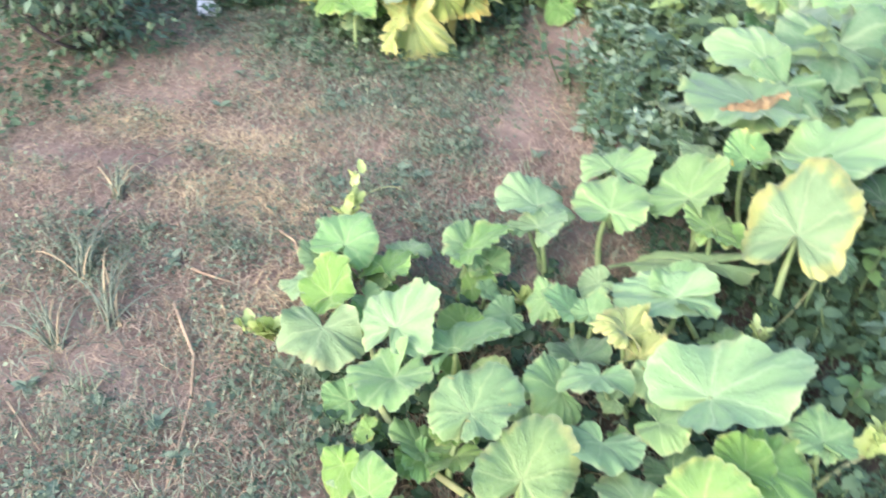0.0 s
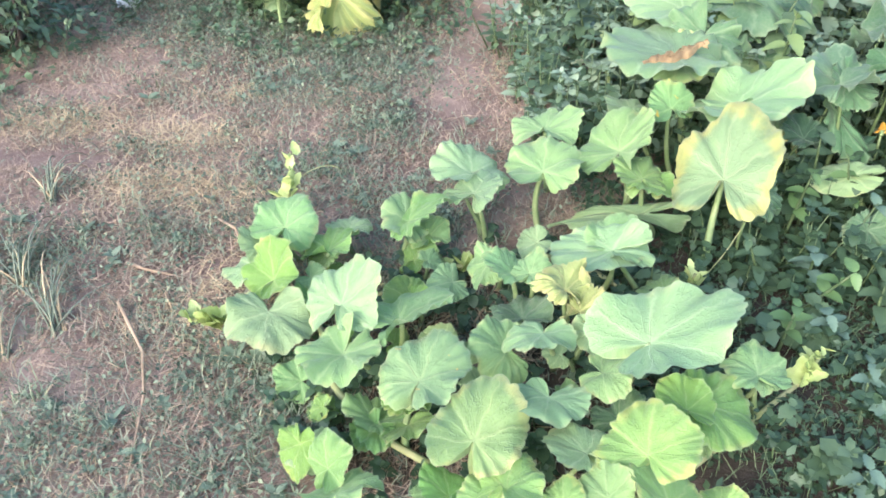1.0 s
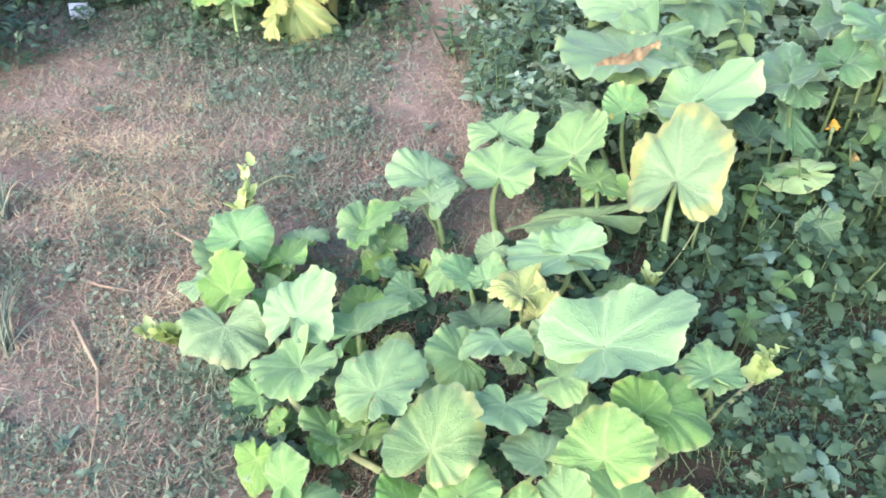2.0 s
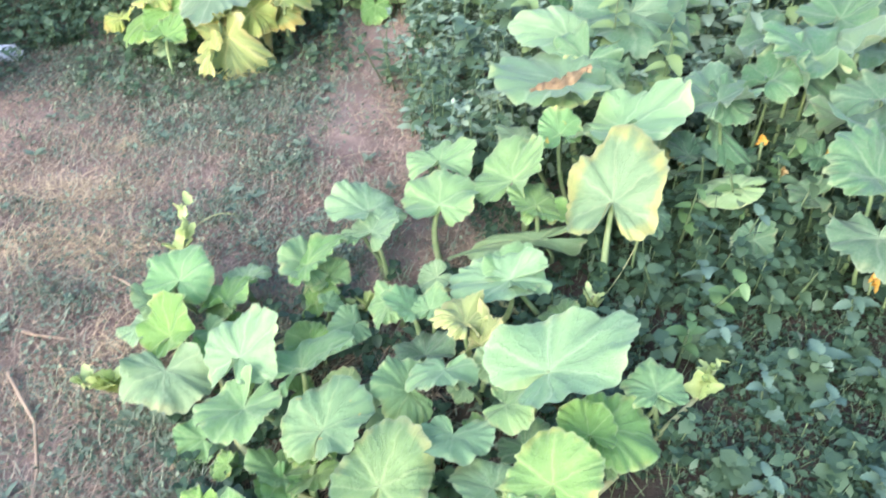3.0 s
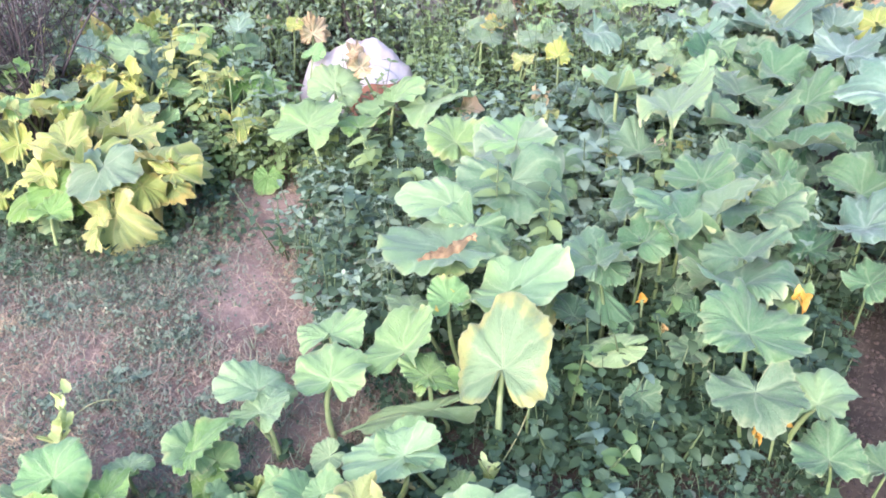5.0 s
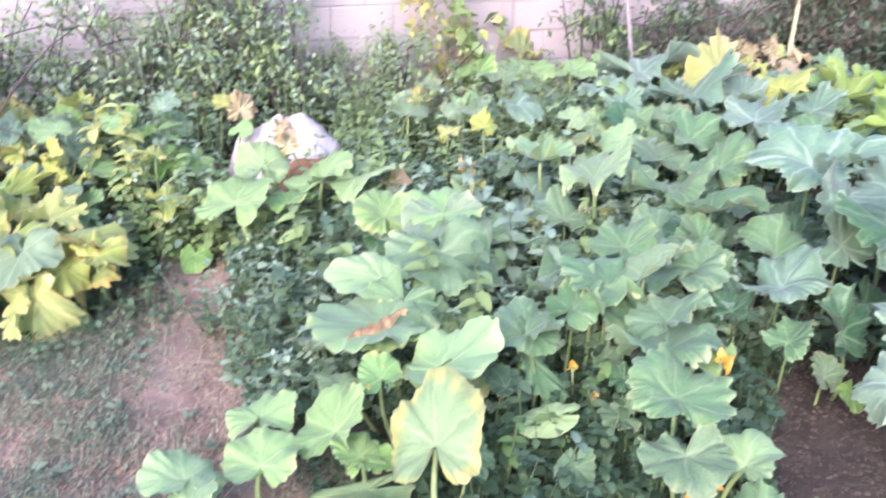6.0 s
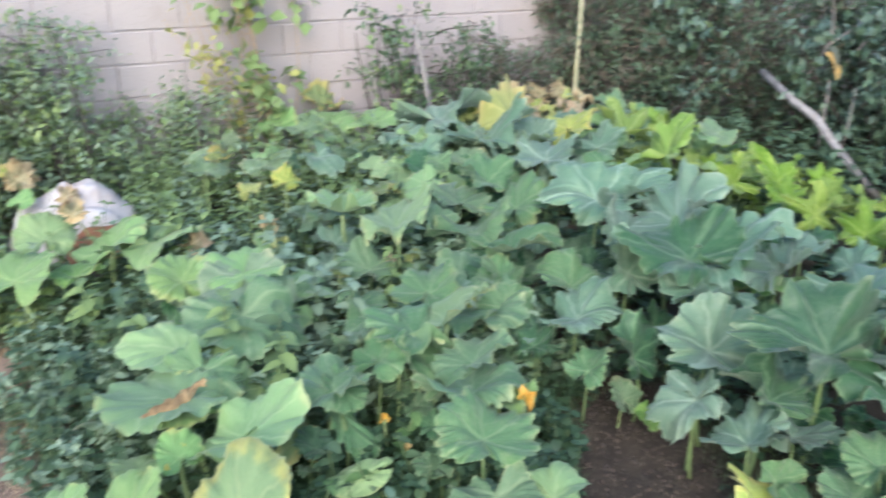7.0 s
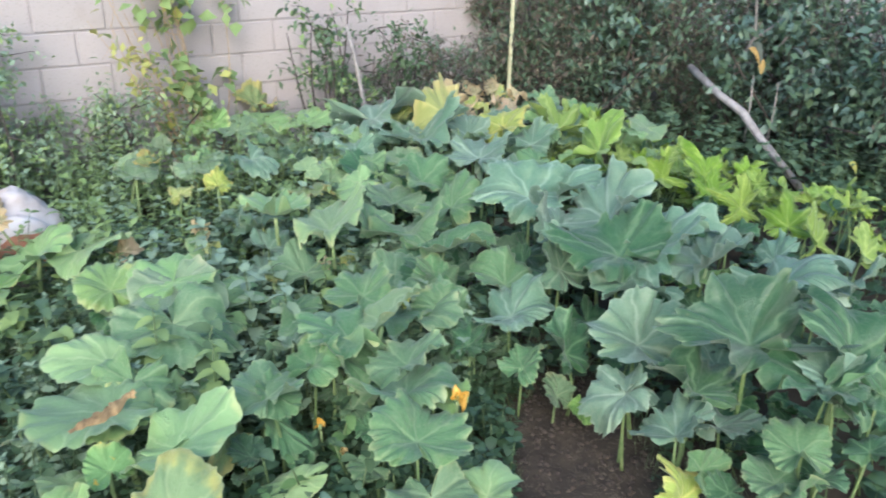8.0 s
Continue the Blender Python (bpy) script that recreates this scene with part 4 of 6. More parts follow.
squash_leaf(plant, (2.796, 4.665, 0.46), (2.925, 4.815, 0.566), 0.319, "s", -22)
squash_leaf(plant, (2.984, 5.096, 0.46), (3.031, 5.242, 0.557), 0.268, "s", -4)
squash_leaf(plant, (3.236, 4.832, 0.44), (3.352, 4.950, 0.531), 0.276, "s", -20)
squash_leaf(plant, (3.221, 5.104, 0.48), (3.313, 5.257, 0.627), 0.309, "y", -36)
squash_leaf(plant, (3.021, 5.359, 0.50), (3.015, 5.585, 0.644), 0.405, "y", 15)
squash_leaf(plant, (2.817, 5.650, 0.48), (2.880, 5.717, 0.553), 0.163, "y", -19)
squash_leaf(plant, (2.290, 5.905, 0.44), (2.391, 6.060, 0.498), 0.302, "g", -12)
squash_leaf(plant, (2.149, 6.412, 0.48), (2.149, 6.558, 0.587), 0.255, "o", 16)
squash_leaf(plant, (1.766, 6.150, 0.42), (1.854, 6.264, 0.514), 0.252, "l", -18)
squash_leaf(plant, (2.110, 6.130, 0.42), (2.207, 6.289, 0.484), 0.307, "g", -11)
squash_leaf(plant, (2.327, 5.540, 0.44), (2.422, 5.664, 0.504), 0.261, "s", -17)
squash_leaf(plant, (2.594, 5.336, 0.42), (2.665, 5.479, 0.481), 0.264, "s", -10)
squash_leaf(plant, (1.896, 6.016, 0.42), (1.973, 6.127, 0.503), 0.235, "p", -11)
squash_leaf(plant, (1.498, 5.388, 0.40), (1.599, 5.506, 0.479), 0.260, "p", -23)
squash_leaf(plant, (1.189, 5.420, 0.40), (1.237, 5.544, 0.462), 0.228, "p", -9)
squash_leaf(plant, (1.321, 5.004, 0.40), (1.342, 5.063, 0.454), 0.112, "y", -10)
squash_leaf(plant, (1.511, 5.051, 0.40), (1.537, 5.126, 0.449), 0.137, "y", -6)

plant = squash_plant("yellowing squash plant at the edge of the lawn")
squash_leaf(plant, (-0.472, 4.116, 0.15), (-0.488, 3.994, 0.015), 0.272, "y", 19)
squash_leaf(plant, (-0.342, 4.306, 0.28), (-0.141, 4.371, 0.275), 0.344, "y", -19)
squash_leaf(plant, (-0.254, 4.189, 0.27), (-0.146, 4.239, 0.313), 0.191, "y", 8)
squash_leaf(plant, (-0.373, 4.167, 0.23), (-0.318, 4.075, 0.176), 0.166, "y", -24)
squash_leaf(plant, (-0.507, 4.197, 0.31), (-0.543, 4.039, 0.218), 0.279, "p", 12)
squash_leaf(plant, (-0.590, 4.239, 0.30), (-0.656, 4.450, 0.315), 0.348, "y", 18)
squash_leaf(plant, (-0.689, 4.406, 0.32), (-0.741, 4.521, 0.406), 0.208, "y", 16)
squash_leaf(plant, (-0.461, 4.466, 0.32), (-0.462, 4.630, 0.328), 0.274, "y", 6)
squash_leaf(plant, (-0.670, 4.744, 0.34), (-0.847, 4.686, 0.467), 0.321, "y", 19)
squash_leaf(plant, (-0.496, 4.907, 0.38), (-0.481, 4.960, 0.499), 0.192, "y", -30)
squash_leaf(plant, (-0.429, 4.585, 0.34), (-0.422, 4.656, 0.398), 0.133, "y", -3)
squash_leaf(plant, (-0.456, 5.148, 0.36), (-0.313, 5.147, 0.291), 0.243, "p", -21)
squash_leaf(plant, (-0.275, 4.260, 0.20), (-0.309, 4.160, 0.071), 0.229, "o", 39)
squash_leaf(plant, (-0.786, 4.260, 0.18), (-0.923, 4.191, 0.123), 0.260, "l", 14)
squash_leaf(plant, (-0.735, 4.215, 0.10), (-0.715, 4.153, 0.023), 0.137, "g", -53)
squash_leaf(plant, (-0.517, 4.049, 0.12), (-0.595, 4.003, 0.063), 0.162, "y", 22)
squash_leaf(plant, (-0.751, 4.264, 0.26), (-0.848, 4.233, 0.253), 0.157, "y", 3)
squash_leaf(plant, (-0.712, 4.242, 0.22), (-0.759, 4.144, 0.164), 0.195, "l", -1)
squash_leaf(plant, (-0.451, 4.219, 0.18), (-0.401, 4.131, 0.133), 0.158, "y", -23)
squash_leaf(plant, (-0.825, 5.598, 0.40), (-0.817, 5.687, 0.519), 0.209, "o", -9)
squash_leaf(plant, (-0.888, 5.420, 0.36), (-0.898, 5.495, 0.452), 0.161, "o", -15)
squash_leaf(plant, (-0.742, 5.163, 0.34), (-0.749, 5.266, 0.409), 0.185, "o", 0)
squash_leaf(plant, (-0.546, 5.777, 0.38), (-0.555, 5.890, 0.437), 0.193, "y", 5)
squash_leaf(plant, (-0.591, 5.428, 0.36), (-0.613, 5.562, 0.441), 0.231, "p", 8)
squash_leaf(plant, (-0.042, 5.084, 0.30), (-0.038, 5.190, 0.392), 0.191, "l", 1)
squash_leaf(plant, (0.079, 4.558, 0.07), (0.078, 4.474, 0.029), 0.142, "l", 2)
squash_leaf(plant, (-0.498, 4.124, 0.22), (-0.454, 4.222, 0.269), 0.178, "y", -16)
squash_leaf(plant, (-0.695, 4.065, 0.18), (-0.666, 4.160, 0.230), 0.171, "l", -12)
squash_leaf(plant, (-0.838, 5.69, 0.36), (-0.858, 5.81, 0.47), 0.255, "o")
squash_leaf(plant, (-0.566, 5.45, 0.36), (-0.562, 5.66, 0.433), 0.345, "p")
squash_leaf(plant, (-1.03, 5.8, 0.32), (-1.1, 5.89, 0.36), 0.183, "p")
squash_leaf(plant, (-0.357, 5.64, 0.34), (-0.33, 5.74, 0.405), 0.181, "y")
squash_leaf(plant, (-0.328, 6.27, 0.4), (-0.38, 6.35, 0.449), 0.168, "y")
squash_leaf(plant, (-0.817, 6.09, 0.36), (-0.793, 6.2, 0.431), 0.194, "o")
squash_leaf(plant, (0.319, 5.67, 0.4), (0.365, 5.68, 0.477), 0.108, "b")
squash_leaf(plant, (0.047, 5.96, 0.38), (0.065, 5.98, 0.441), 0.078, "b")
squash_leaf(plant, (-0.038, 5.53, 0.36), (-0.048, 5.61, 0.444), 0.178, "p")
squash_leaf(plant, (0.300, 5.40, 0.36), (0.345, 5.45, 0.41), 0.115, "g")


# ---- vines, tips and flowers ----
front = bpy.data.objects["squash_plant"]
side = bpy.data.objects["squash_plant.001"]
tall = bpy.data.objects["squash_plant.002"]
mid = bpy.data.objects["squash_plant.003"]
vine(front, [(0.10, 2.06, 0.02), (-0.03, 2.12, 0.04), (-0.15, 2.24, 0.06), (-0.20, 2.42, 0.05), (-0.31, 2.52, 0.05), (-0.36, 2.70, 0.05), (-0.38, 2.86, 0.07)])
vine(front, [(0.28, 2.72, 0.04), (0.12, 2.66, 0.05), (-0.02, 2.60, 0.03), (-0.14, 2.52, 0.03), (-0.27, 2.46, 0.05), (-0.42, 2.40, 0.06)])
vine(front, [(0.55, 2.62, 0.03), (0.40, 2.70, 0.06), (0.28, 2.72, 0.05), (0.12, 2.66, 0.04)])
vine(side, [(0.45, 1.95, 0.02), (0.62, 2.06, 0.03), (0.78, 2.20, 0.04), (0.93, 2.33, 0.06)])
bud_tip(front, (-0.385, 2.86, 0.07), (0.0, 0.10, 0.11), 0.055)
bud_tip(front, (-0.41, 2.40, 0.06), (-0.10, -0.02, 0.03), 0.06)
bud_tip(side, (0.90, 2.30, 0.06), (0.06, 0.06, 0.05), 0.05)
bud_tip(front, (0.71, 2.60, 0.02), (0.0, 0.0, 0.09), 0.06)
bud_tip(front, (0.12, 2.66, 0.03), (0.05, 0.0, 0.03), 0.05)
tendril(front, (-0.38, 2.94, 0.10), (-0.25, 2.98, 0.12), 0.03)
tendril(tall, (0.86, 2.78, 0.16), (0.70, 2.62, 0.03), -0.02)
tendril(front, (-0.12, 2.55, 0.04), (0.03, 2.52, 0.05), 0.05)
for place, size, dry in (((1.304, 3.18, 0.17), 0.055, False), ((1.425, 3.016, 0.22), 0.05, False), ((1.427, 2.981, 0.14), 0.04, False), ((1.601, 2.84, 0.375), 0.075, False),
                         ((1.451, 2.588, 0.18), 0.06, False), ((1.427, 2.629, 0.10), 0.045, False), ((1.316, 3.037, 0.17), 0.04, True), ((1.562, 2.915, 0.365), 0.045, False)):
    flower(mid, place, size * 0.62, dry)


def scorched_fold():
    """The torn brown crease across the large leaf."""
    rng = np.random.default_rng(8)
    a, b = np.array((0.605, 3.230, 0.346)), np.array((0.800, 3.320, 0.372))
    n = 30
    s = np.linspace(0, 1, n)[:, None]
    line = a + (b - a) * s + np.array((0, 1, 0.2)) * (0.006 * np.sin(9 * s) + 0.004 * np.sin(23 * s))
    taper = np.sin(np.pi * np.clip(s, 0.05, 0.95)) ** 0.4 * (0.75 + 0.25 * np.sin(17 * s) * np.sin(5 * s))
    v = []
    for k, (du, dz) in enumerate(((-0.034, -0.012), (-0.020, 0.003), (-0.007, 0.008), (0.005, 0.001), (0.016, 0.007), (0.028, -0.010))):
        v.append(line + np.array((0.0, 1.0, 0.25)) * du * taper + np.array((0, 0, 1)) * dz * taper + rng.normal(0, 0.0030, (n, 3)))
    v = np.concatenate(v)
    f = [(k * n + i, k * n + i + 1, (k + 1) * n + i + 1, (k + 1) * n + i) for k in range(5) for i in range(n - 1)]
    part("scorched_fold", mesh_of("scorched_fold", v, np.array(f), SCORCH), tall, "torn brown scorched leaf crease")


scorched_fold()


# ---- canopy behind: more leaves of the rear plants ----
def fill_leaves(plant, n, xr, yr, zr, letters, widths, seed, keep=None, tilts=(-0.5, 0.5)):
    rng = random.Random(seed)
    for _ in range(n):
        x, y, z = rng.uniform(*xr), rng.uniform(*yr), rng.uniform(*zr)
        if keep and not keep(x, y):
            continue
        w = rng.uniform(*widths)
        yaw, tilt = rng.uniform(0, 2 * math.pi), rng.uniform(*tilts)
        d = 0.66 * w
        squash_leaf(plant, (x, y, z), (x + d * math.cos(yaw) * math.cos(tilt), y + d * math.sin(yaw) * math.cos(tilt), z + d * math.sin(tilt)), w, rng.choice(letters))


dark = bpy.data.objects["squash_plant.005"]
huge = bpy.data.objects["squash_plant.006"]
lime = bpy.data.objects["squash_plant.007"]
rear = bpy.data.objects["squash_plant.008"]
leftp = bpy.data.objects["squash_plant.009"]
fill_leaves(rear, 120, (1.5, 4.0), (4.6, 6.0), (0.24, 0.48), "sgsgksp", (0.12, 0.24), 21, lambda x, y: y < 7.2 - 0.35 * x)
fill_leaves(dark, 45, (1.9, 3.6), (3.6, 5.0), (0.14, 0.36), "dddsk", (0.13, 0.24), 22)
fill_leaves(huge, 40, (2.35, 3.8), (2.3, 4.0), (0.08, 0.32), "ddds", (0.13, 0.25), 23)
fill_leaves(leftp, 22, (-0.9, 0.1), (4.4, 5.6), (0.12, 0.30), "gyplyg", (0.12, 0.22), 24)
fill_leaves(leftp, 34, (-1.10, -0.30), (4.45, 5.3), (0.24, 0.46), "yylyepy", (0.09, 0.19), 28)
fill_leaves(leftp, 24, (-0.95, -0.35), (4.25, 4.75), (0.06, 0.22), "ylyely", (0.07, 0.14), 34)
fill_leaves(leftp, 26, (-1.1, 0.25), (4.9, 5.8), (0.32, 0.50), "ppgsyl", (0.10, 0.20), 33, None, (0.0, 0.9))
fill_leaves(front, 46, (-0.25, 0.70), (1.85, 2.75), (0.04, 0.13), "gggel", (0.05, 0.115), 30, lambda x, y: ((x - 0.25) / 0.55) ** 2 + ((y - 2.35) / 0.48) ** 2 < 1)
fill_leaves(mid, 30, (0.85, 1.85), (2.75, 3.5), (0.10, 0.26), "kkkdl", (0.06, 0.13), 29, lambda x, y: x < 1.35 + 0.62 * (y - 2.4))
fill_leaves(mid, 14, (0.8, 1.9), (3.3, 4.6), (0.22, 0.38), "yoby", (0.05, 0.10), 37)
fill_leaves(rear, 14, (3.15, 3.75), (5.50, 5.85), (0.42, 0.54), "ybbyb", (0.08, 0.125), 38, None, (0.2, 1.0))
fill_leaves(mid, 40, (0.8, 2.1), (3.3, 4.6), (0.16, 0.34), "kkgdks", (0.13, 0.25), 26)
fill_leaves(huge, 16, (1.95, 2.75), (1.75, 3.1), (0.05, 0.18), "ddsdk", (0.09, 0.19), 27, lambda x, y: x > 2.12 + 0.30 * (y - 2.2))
fill_leaves(lime, 12, (3.70, 3.86), (4.98, 5.30), (0.38, 0.47), "m", (0.13, 0.19), 35, None, (0.4, 1.2))
fill_leaves(lime, 10, (3.80, 3.98), (4.90, 5.10), (0.36, 0.46), "m", (0.12, 0.17), 36, None, (0.5, 1.25))
fill_leaves(lime, 230, (3.4, 4.3), (2.9, 5.2), (0.16, 0.38), "mmmmmd", (0.09, 0.16), 25, lambda x, y: x > 5.2 - 0.36 * y, (0.5, 1.25))


squash_leaf(leftp, (0.52, 5.38, 0.37), (0.50, 5.31, 0.31), 0.10, "b")


# ---- weeds ----
def weed_bed(name, label, spots, high, leaf, mat, seed, pairs=(3, 6), teeth=0.0, wide=0.78, spread=1.0, cuts=0):
    """Upright weeds, each a thin stem with crossed pairs of leaves; one uncountable cover."""
    rng = np.random.default_rng(seed)
    lv, lf = ovate(teeth, 0.14, 0.3, wide, cuts or (4 if teeth else 3))
    rots, sizes, ats, stems = [], [], [], []
    for x, y in spots:
        h = rng.uniform(*high)
        g = rise(x, y)
        lean = rng.normal(0, 0.16, 2) * spread
        k = rng.integers(*pairs)
        stems.append(tube_faces_ok(*tube(curve_points((x, y, g - 0.01), (x + lean[0] * h, y + lean[1] * h, g + h), n=3), (0.003, 0.0025, 0.0015), 4)))
        yaw0 = rng.uniform(0, 6.28)
        for i in range(k):
            s = 0.18 + 0.82 * (i + 1) / k
            size = rng.uniform(*leaf) * (1.15 - 0.5 * s)
            for side_turn in (0, math.pi):
                rots.append((yaw0 + i * 1.57 + side_turn + rng.normal(0, 0.3), rng.normal(0.12, 0.3), rng.normal(0, 0.25)))
                sizes.append(size * rng.uniform(0.8, 1.15))
                ats.append((x + lean[0] * h * s, y + lean[1] * h * s, g + h * s))
        for j in range(3):
            rots.append((yaw0 + j * 2.1, rng.uniform(0.3, 0.9), 0.0))
            sizes.append(rng.uniform(*leaf) * 0.5)
            ats.append((x + lean[0] * h, y + lean[1] * h, g + h))
    rots = np.array(rots)
    v, f = scattered(lv, lf, turns(rots[:, 0], rots[:, 1], rots[:, 2]), np.array(sizes), np.array(ats))
    ob = tagged(new(name, mesh_of(name, v, f, mat)), label, "weeds", kind="stuff")
    sv, sf = joined(stems)
    part("weed_stems", mesh_of("weed_stems", sv, sf, WEED_STEM), ob)
    return ob


def spots_in(n, xr, yr, seed, keep=None):
    rng = np.random.default_rng(seed)
    pts = rng.uniform((xr[0], yr[0]), (xr[1], yr[1]), (n, 2))
    return [p for p in pts if keep is None or keep(p[0], p[1])]


def soil_strip(x, y):
    """The bare strip of dug soil between the two rows."""
    return 1.55 + 0.62 * (y - 2.4) < x < 2.10 + 0.40 * (y - 2.4) and y < 3.2


def sack_place(x, y):
    """Ground kept free of weeds: the sack's spot and the twiggy bushes."""
    return (x < -0.92 and y < 5.75) or ((x - 0.50) / 0.40) ** 2 + ((y - 5.30) / 0.38) ** 2 < 1


def path_edge(x, y):
    """The ragged line along which weeds meet the worn path."""
    return x > 0.25 + 0.20 * noise.noise(Vector((x * 3.0, y * 3.0, 8.0))) + 0.10 * noise.noise(Vector((x * 11.0, y * 11.0, 2.0)))


def near_weeds(x, y):
    return noise.noise(Vector((x * 4.5, y * 4.5, 5.0))) > -0.08 and x > 0.42 + 0.55 * max(0.0, 2.5 - y) and not soil_strip(x, y) and x < 2.2


# the low weeds take the darker copy, so their shade is coloured in
weed_bed("weed_cover", "low green broadleaf weeds covering the bed, coloured darker for shade", spots_in(1150, (0.45, 2.1), (1.5, 3.6), 31, near_weeds), (0.012, 0.10), (0.012, 0.055), WEED_SHADED, 31, (2, 4), cuts=4)
weed_bed("weed_cover", "knee-high weeds between the squash stalks, shade in their dark colour", spots_in(330, (0.75, 1.95), (2.65, 3.6), 40, lambda x, y: not soil_strip(x, y)), (0.06, 0.22), (0.02, 0.07), WEED_SHADED, 40, (3, 6))
weed_bed("weed_cover", "small weeds on dark soil under the squash vine, coloured darker for shade", spots_in(330, (-0.30, 0.8), (1.85, 2.9), 39, lambda x, y: ((x - 0.25) / 0.55) ** 2 + ((y - 2.35) / 0.48) ** 2 < 1), (0.02, 0.07), (0.025, 0.055), WEED_SHADED, 39, (2, 4))
weed_bed("weed_cover", "bluish-green leafy weeds beside the worn path", spots_in(210, (0.12, 0.80), (3.25, 4.6), 47, path_edge), (0.05, 0.26), (0.02, 0.06), WEED_GREY, 47, (3, 7), 0.06, wide=0.62)
weed_bed("weed_cover", "low grey-green toothed weeds in the bed", spots_in(260, (0.6, 2.1), (1.5, 3.6), 32, near_weeds), (0.04, 0.13), (0.025, 0.075), WEED, 32, (2, 5), 0.16)
weed_bed("weed_cover", "leafy weeds along the edge of the worn lawn", spots_in(170, (0.02, 0.75), (3.25, 5.0), 33, path_edge), (0.05, 0.24), (0.02, 0.065), WEED, 33, (3, 6))
weed_bed("weed_cover", "grey-green leafy weeds beside the worn path", spots_in(190, (0.02, 0.75), (3.25, 5.0), 43, path_edge), (0.06, 0.30), (0.02, 0.07), WEED, 43, (3, 7), 0.08, wide=0.6)
weed_bed("weed_cover", "grey-green weeds filling gaps between squash plants", spots_in(420, (0.7, 2.2), (3.3, 5.2), 44), (0.12, 0.36), (0.025, 0.07), WEED_GREY, 44, (4, 8), 0.1, wide=0.6)
weed_bed("weed_cover", "dense leafy weeds between the squash plants", spots_in(560, (0.7, 2.2), (3.3, 5.2), 34), (0.10, 0.34), (0.025, 0.07), WEED, 34, (4, 8), wide=0.62)
weed_bed("weed_cover", "tall weeds growing along the foot of the block wall", spots_in(480, (-2.4, 3.4), (5.0, 6.45), 35, lambda x, y: y > 5.0 + max(0, (x - 1.0)) * 0.38 and not sack_place(x, y)), (0.25, 0.58), (0.03, 0.075), WEED_GREY, 35, (6, 11), wide=0.5, cuts=2)
weed_bed("weed_cover", "grey-green tall weeds along the block wall", spots_in(330, (-2.4, 3.0), (4.9, 6.4), 45, lambda x, y: y > 5.0 + max(0, (x - 1.0)) * 0.38 and not sack_place(x, y)), (0.25, 0.60), (0.03, 0.07), WEED_LIGHT, 45, (6, 11), wide=0.42, cuts=2)
weed_bed("weed_cover", "light leafy weeds closing the end of the path", spots_in(150, (-0.45, 0.55), (4.55, 5.1), 46), (0.06, 0.28), (0.025, 0.07), WEED_LIGHT, 46, (3, 7), 0.06)
weed_bed("weed_cover", "grey-green weeds growing behind the yellow squash", spots_in(170, (-1.6, 0.8), (4.6, 6.0), 36, lambda x, y: not sack_place(x, y)), (0.20, 0.50), (0.03, 0.08), WEED_GREY, 36, (5, 10), 0.1, wide=0.5)
weed_bed("weed_cover", "light green nettle-like weeds in the rear bed", spots_in(220, (0.3, 2.4), (4.6, 6.2), 37, lambda x, y: not sack_place(x, y)), (0.24, 0.52), (0.03, 0.08), WEED_LIGHT, 37, (5, 10), wide=0.55, cuts=2)
# leaf colour darkened in place of shade under the big leaves
weed_bed("weed_cover", "undergrowth under the zucchini leaves, their shade in its dark colour", spots_in(850, (1.9, 5.4), (1.9, 5.4), 38, lambda x, y: not soil_strip(x, y) and x > 2.05 and (x > 2.3 or y > 3.0)), (0.04, 0.20), (0.035, 0.10), WEED_SHADED, 38, (2, 5))


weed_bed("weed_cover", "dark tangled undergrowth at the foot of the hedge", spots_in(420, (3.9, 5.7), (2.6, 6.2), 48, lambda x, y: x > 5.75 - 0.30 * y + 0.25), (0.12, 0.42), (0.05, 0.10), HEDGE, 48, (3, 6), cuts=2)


def lawn_end(x, y):
    """Where low weeds begin beyond the far side of the lawn."""
    return y > 4.36 + 0.14 * noise.noise(Vector((x * 4.0, y * 4.0, 1.0))) and x < -0.85


weed_bed("weed_cover", "band of low dark green weeds at the lawn's far edge", spots_in(520, (-2.3, -0.85), (4.3, 5.0), 51, lawn_end), (0.03, 0.15), (0.02, 0.055), WEED, 51, (2, 5), 0.08)
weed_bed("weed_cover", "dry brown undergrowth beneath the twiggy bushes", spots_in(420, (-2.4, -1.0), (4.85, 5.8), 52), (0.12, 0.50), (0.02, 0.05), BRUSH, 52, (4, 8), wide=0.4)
weed_bed("weed_cover", "low leafy weeds round the foot of the yellow squash", spots_in(200, (-0.95, -0.10), (4.05, 4.7), 53, lambda x, y: ((x + 0.50) / 0.48) ** 2 + ((y - 4.40) / 0.36) ** 2 < 1), (0.03, 0.13), (0.02, 0.05), WEED, 53, (2, 5), 0.08)


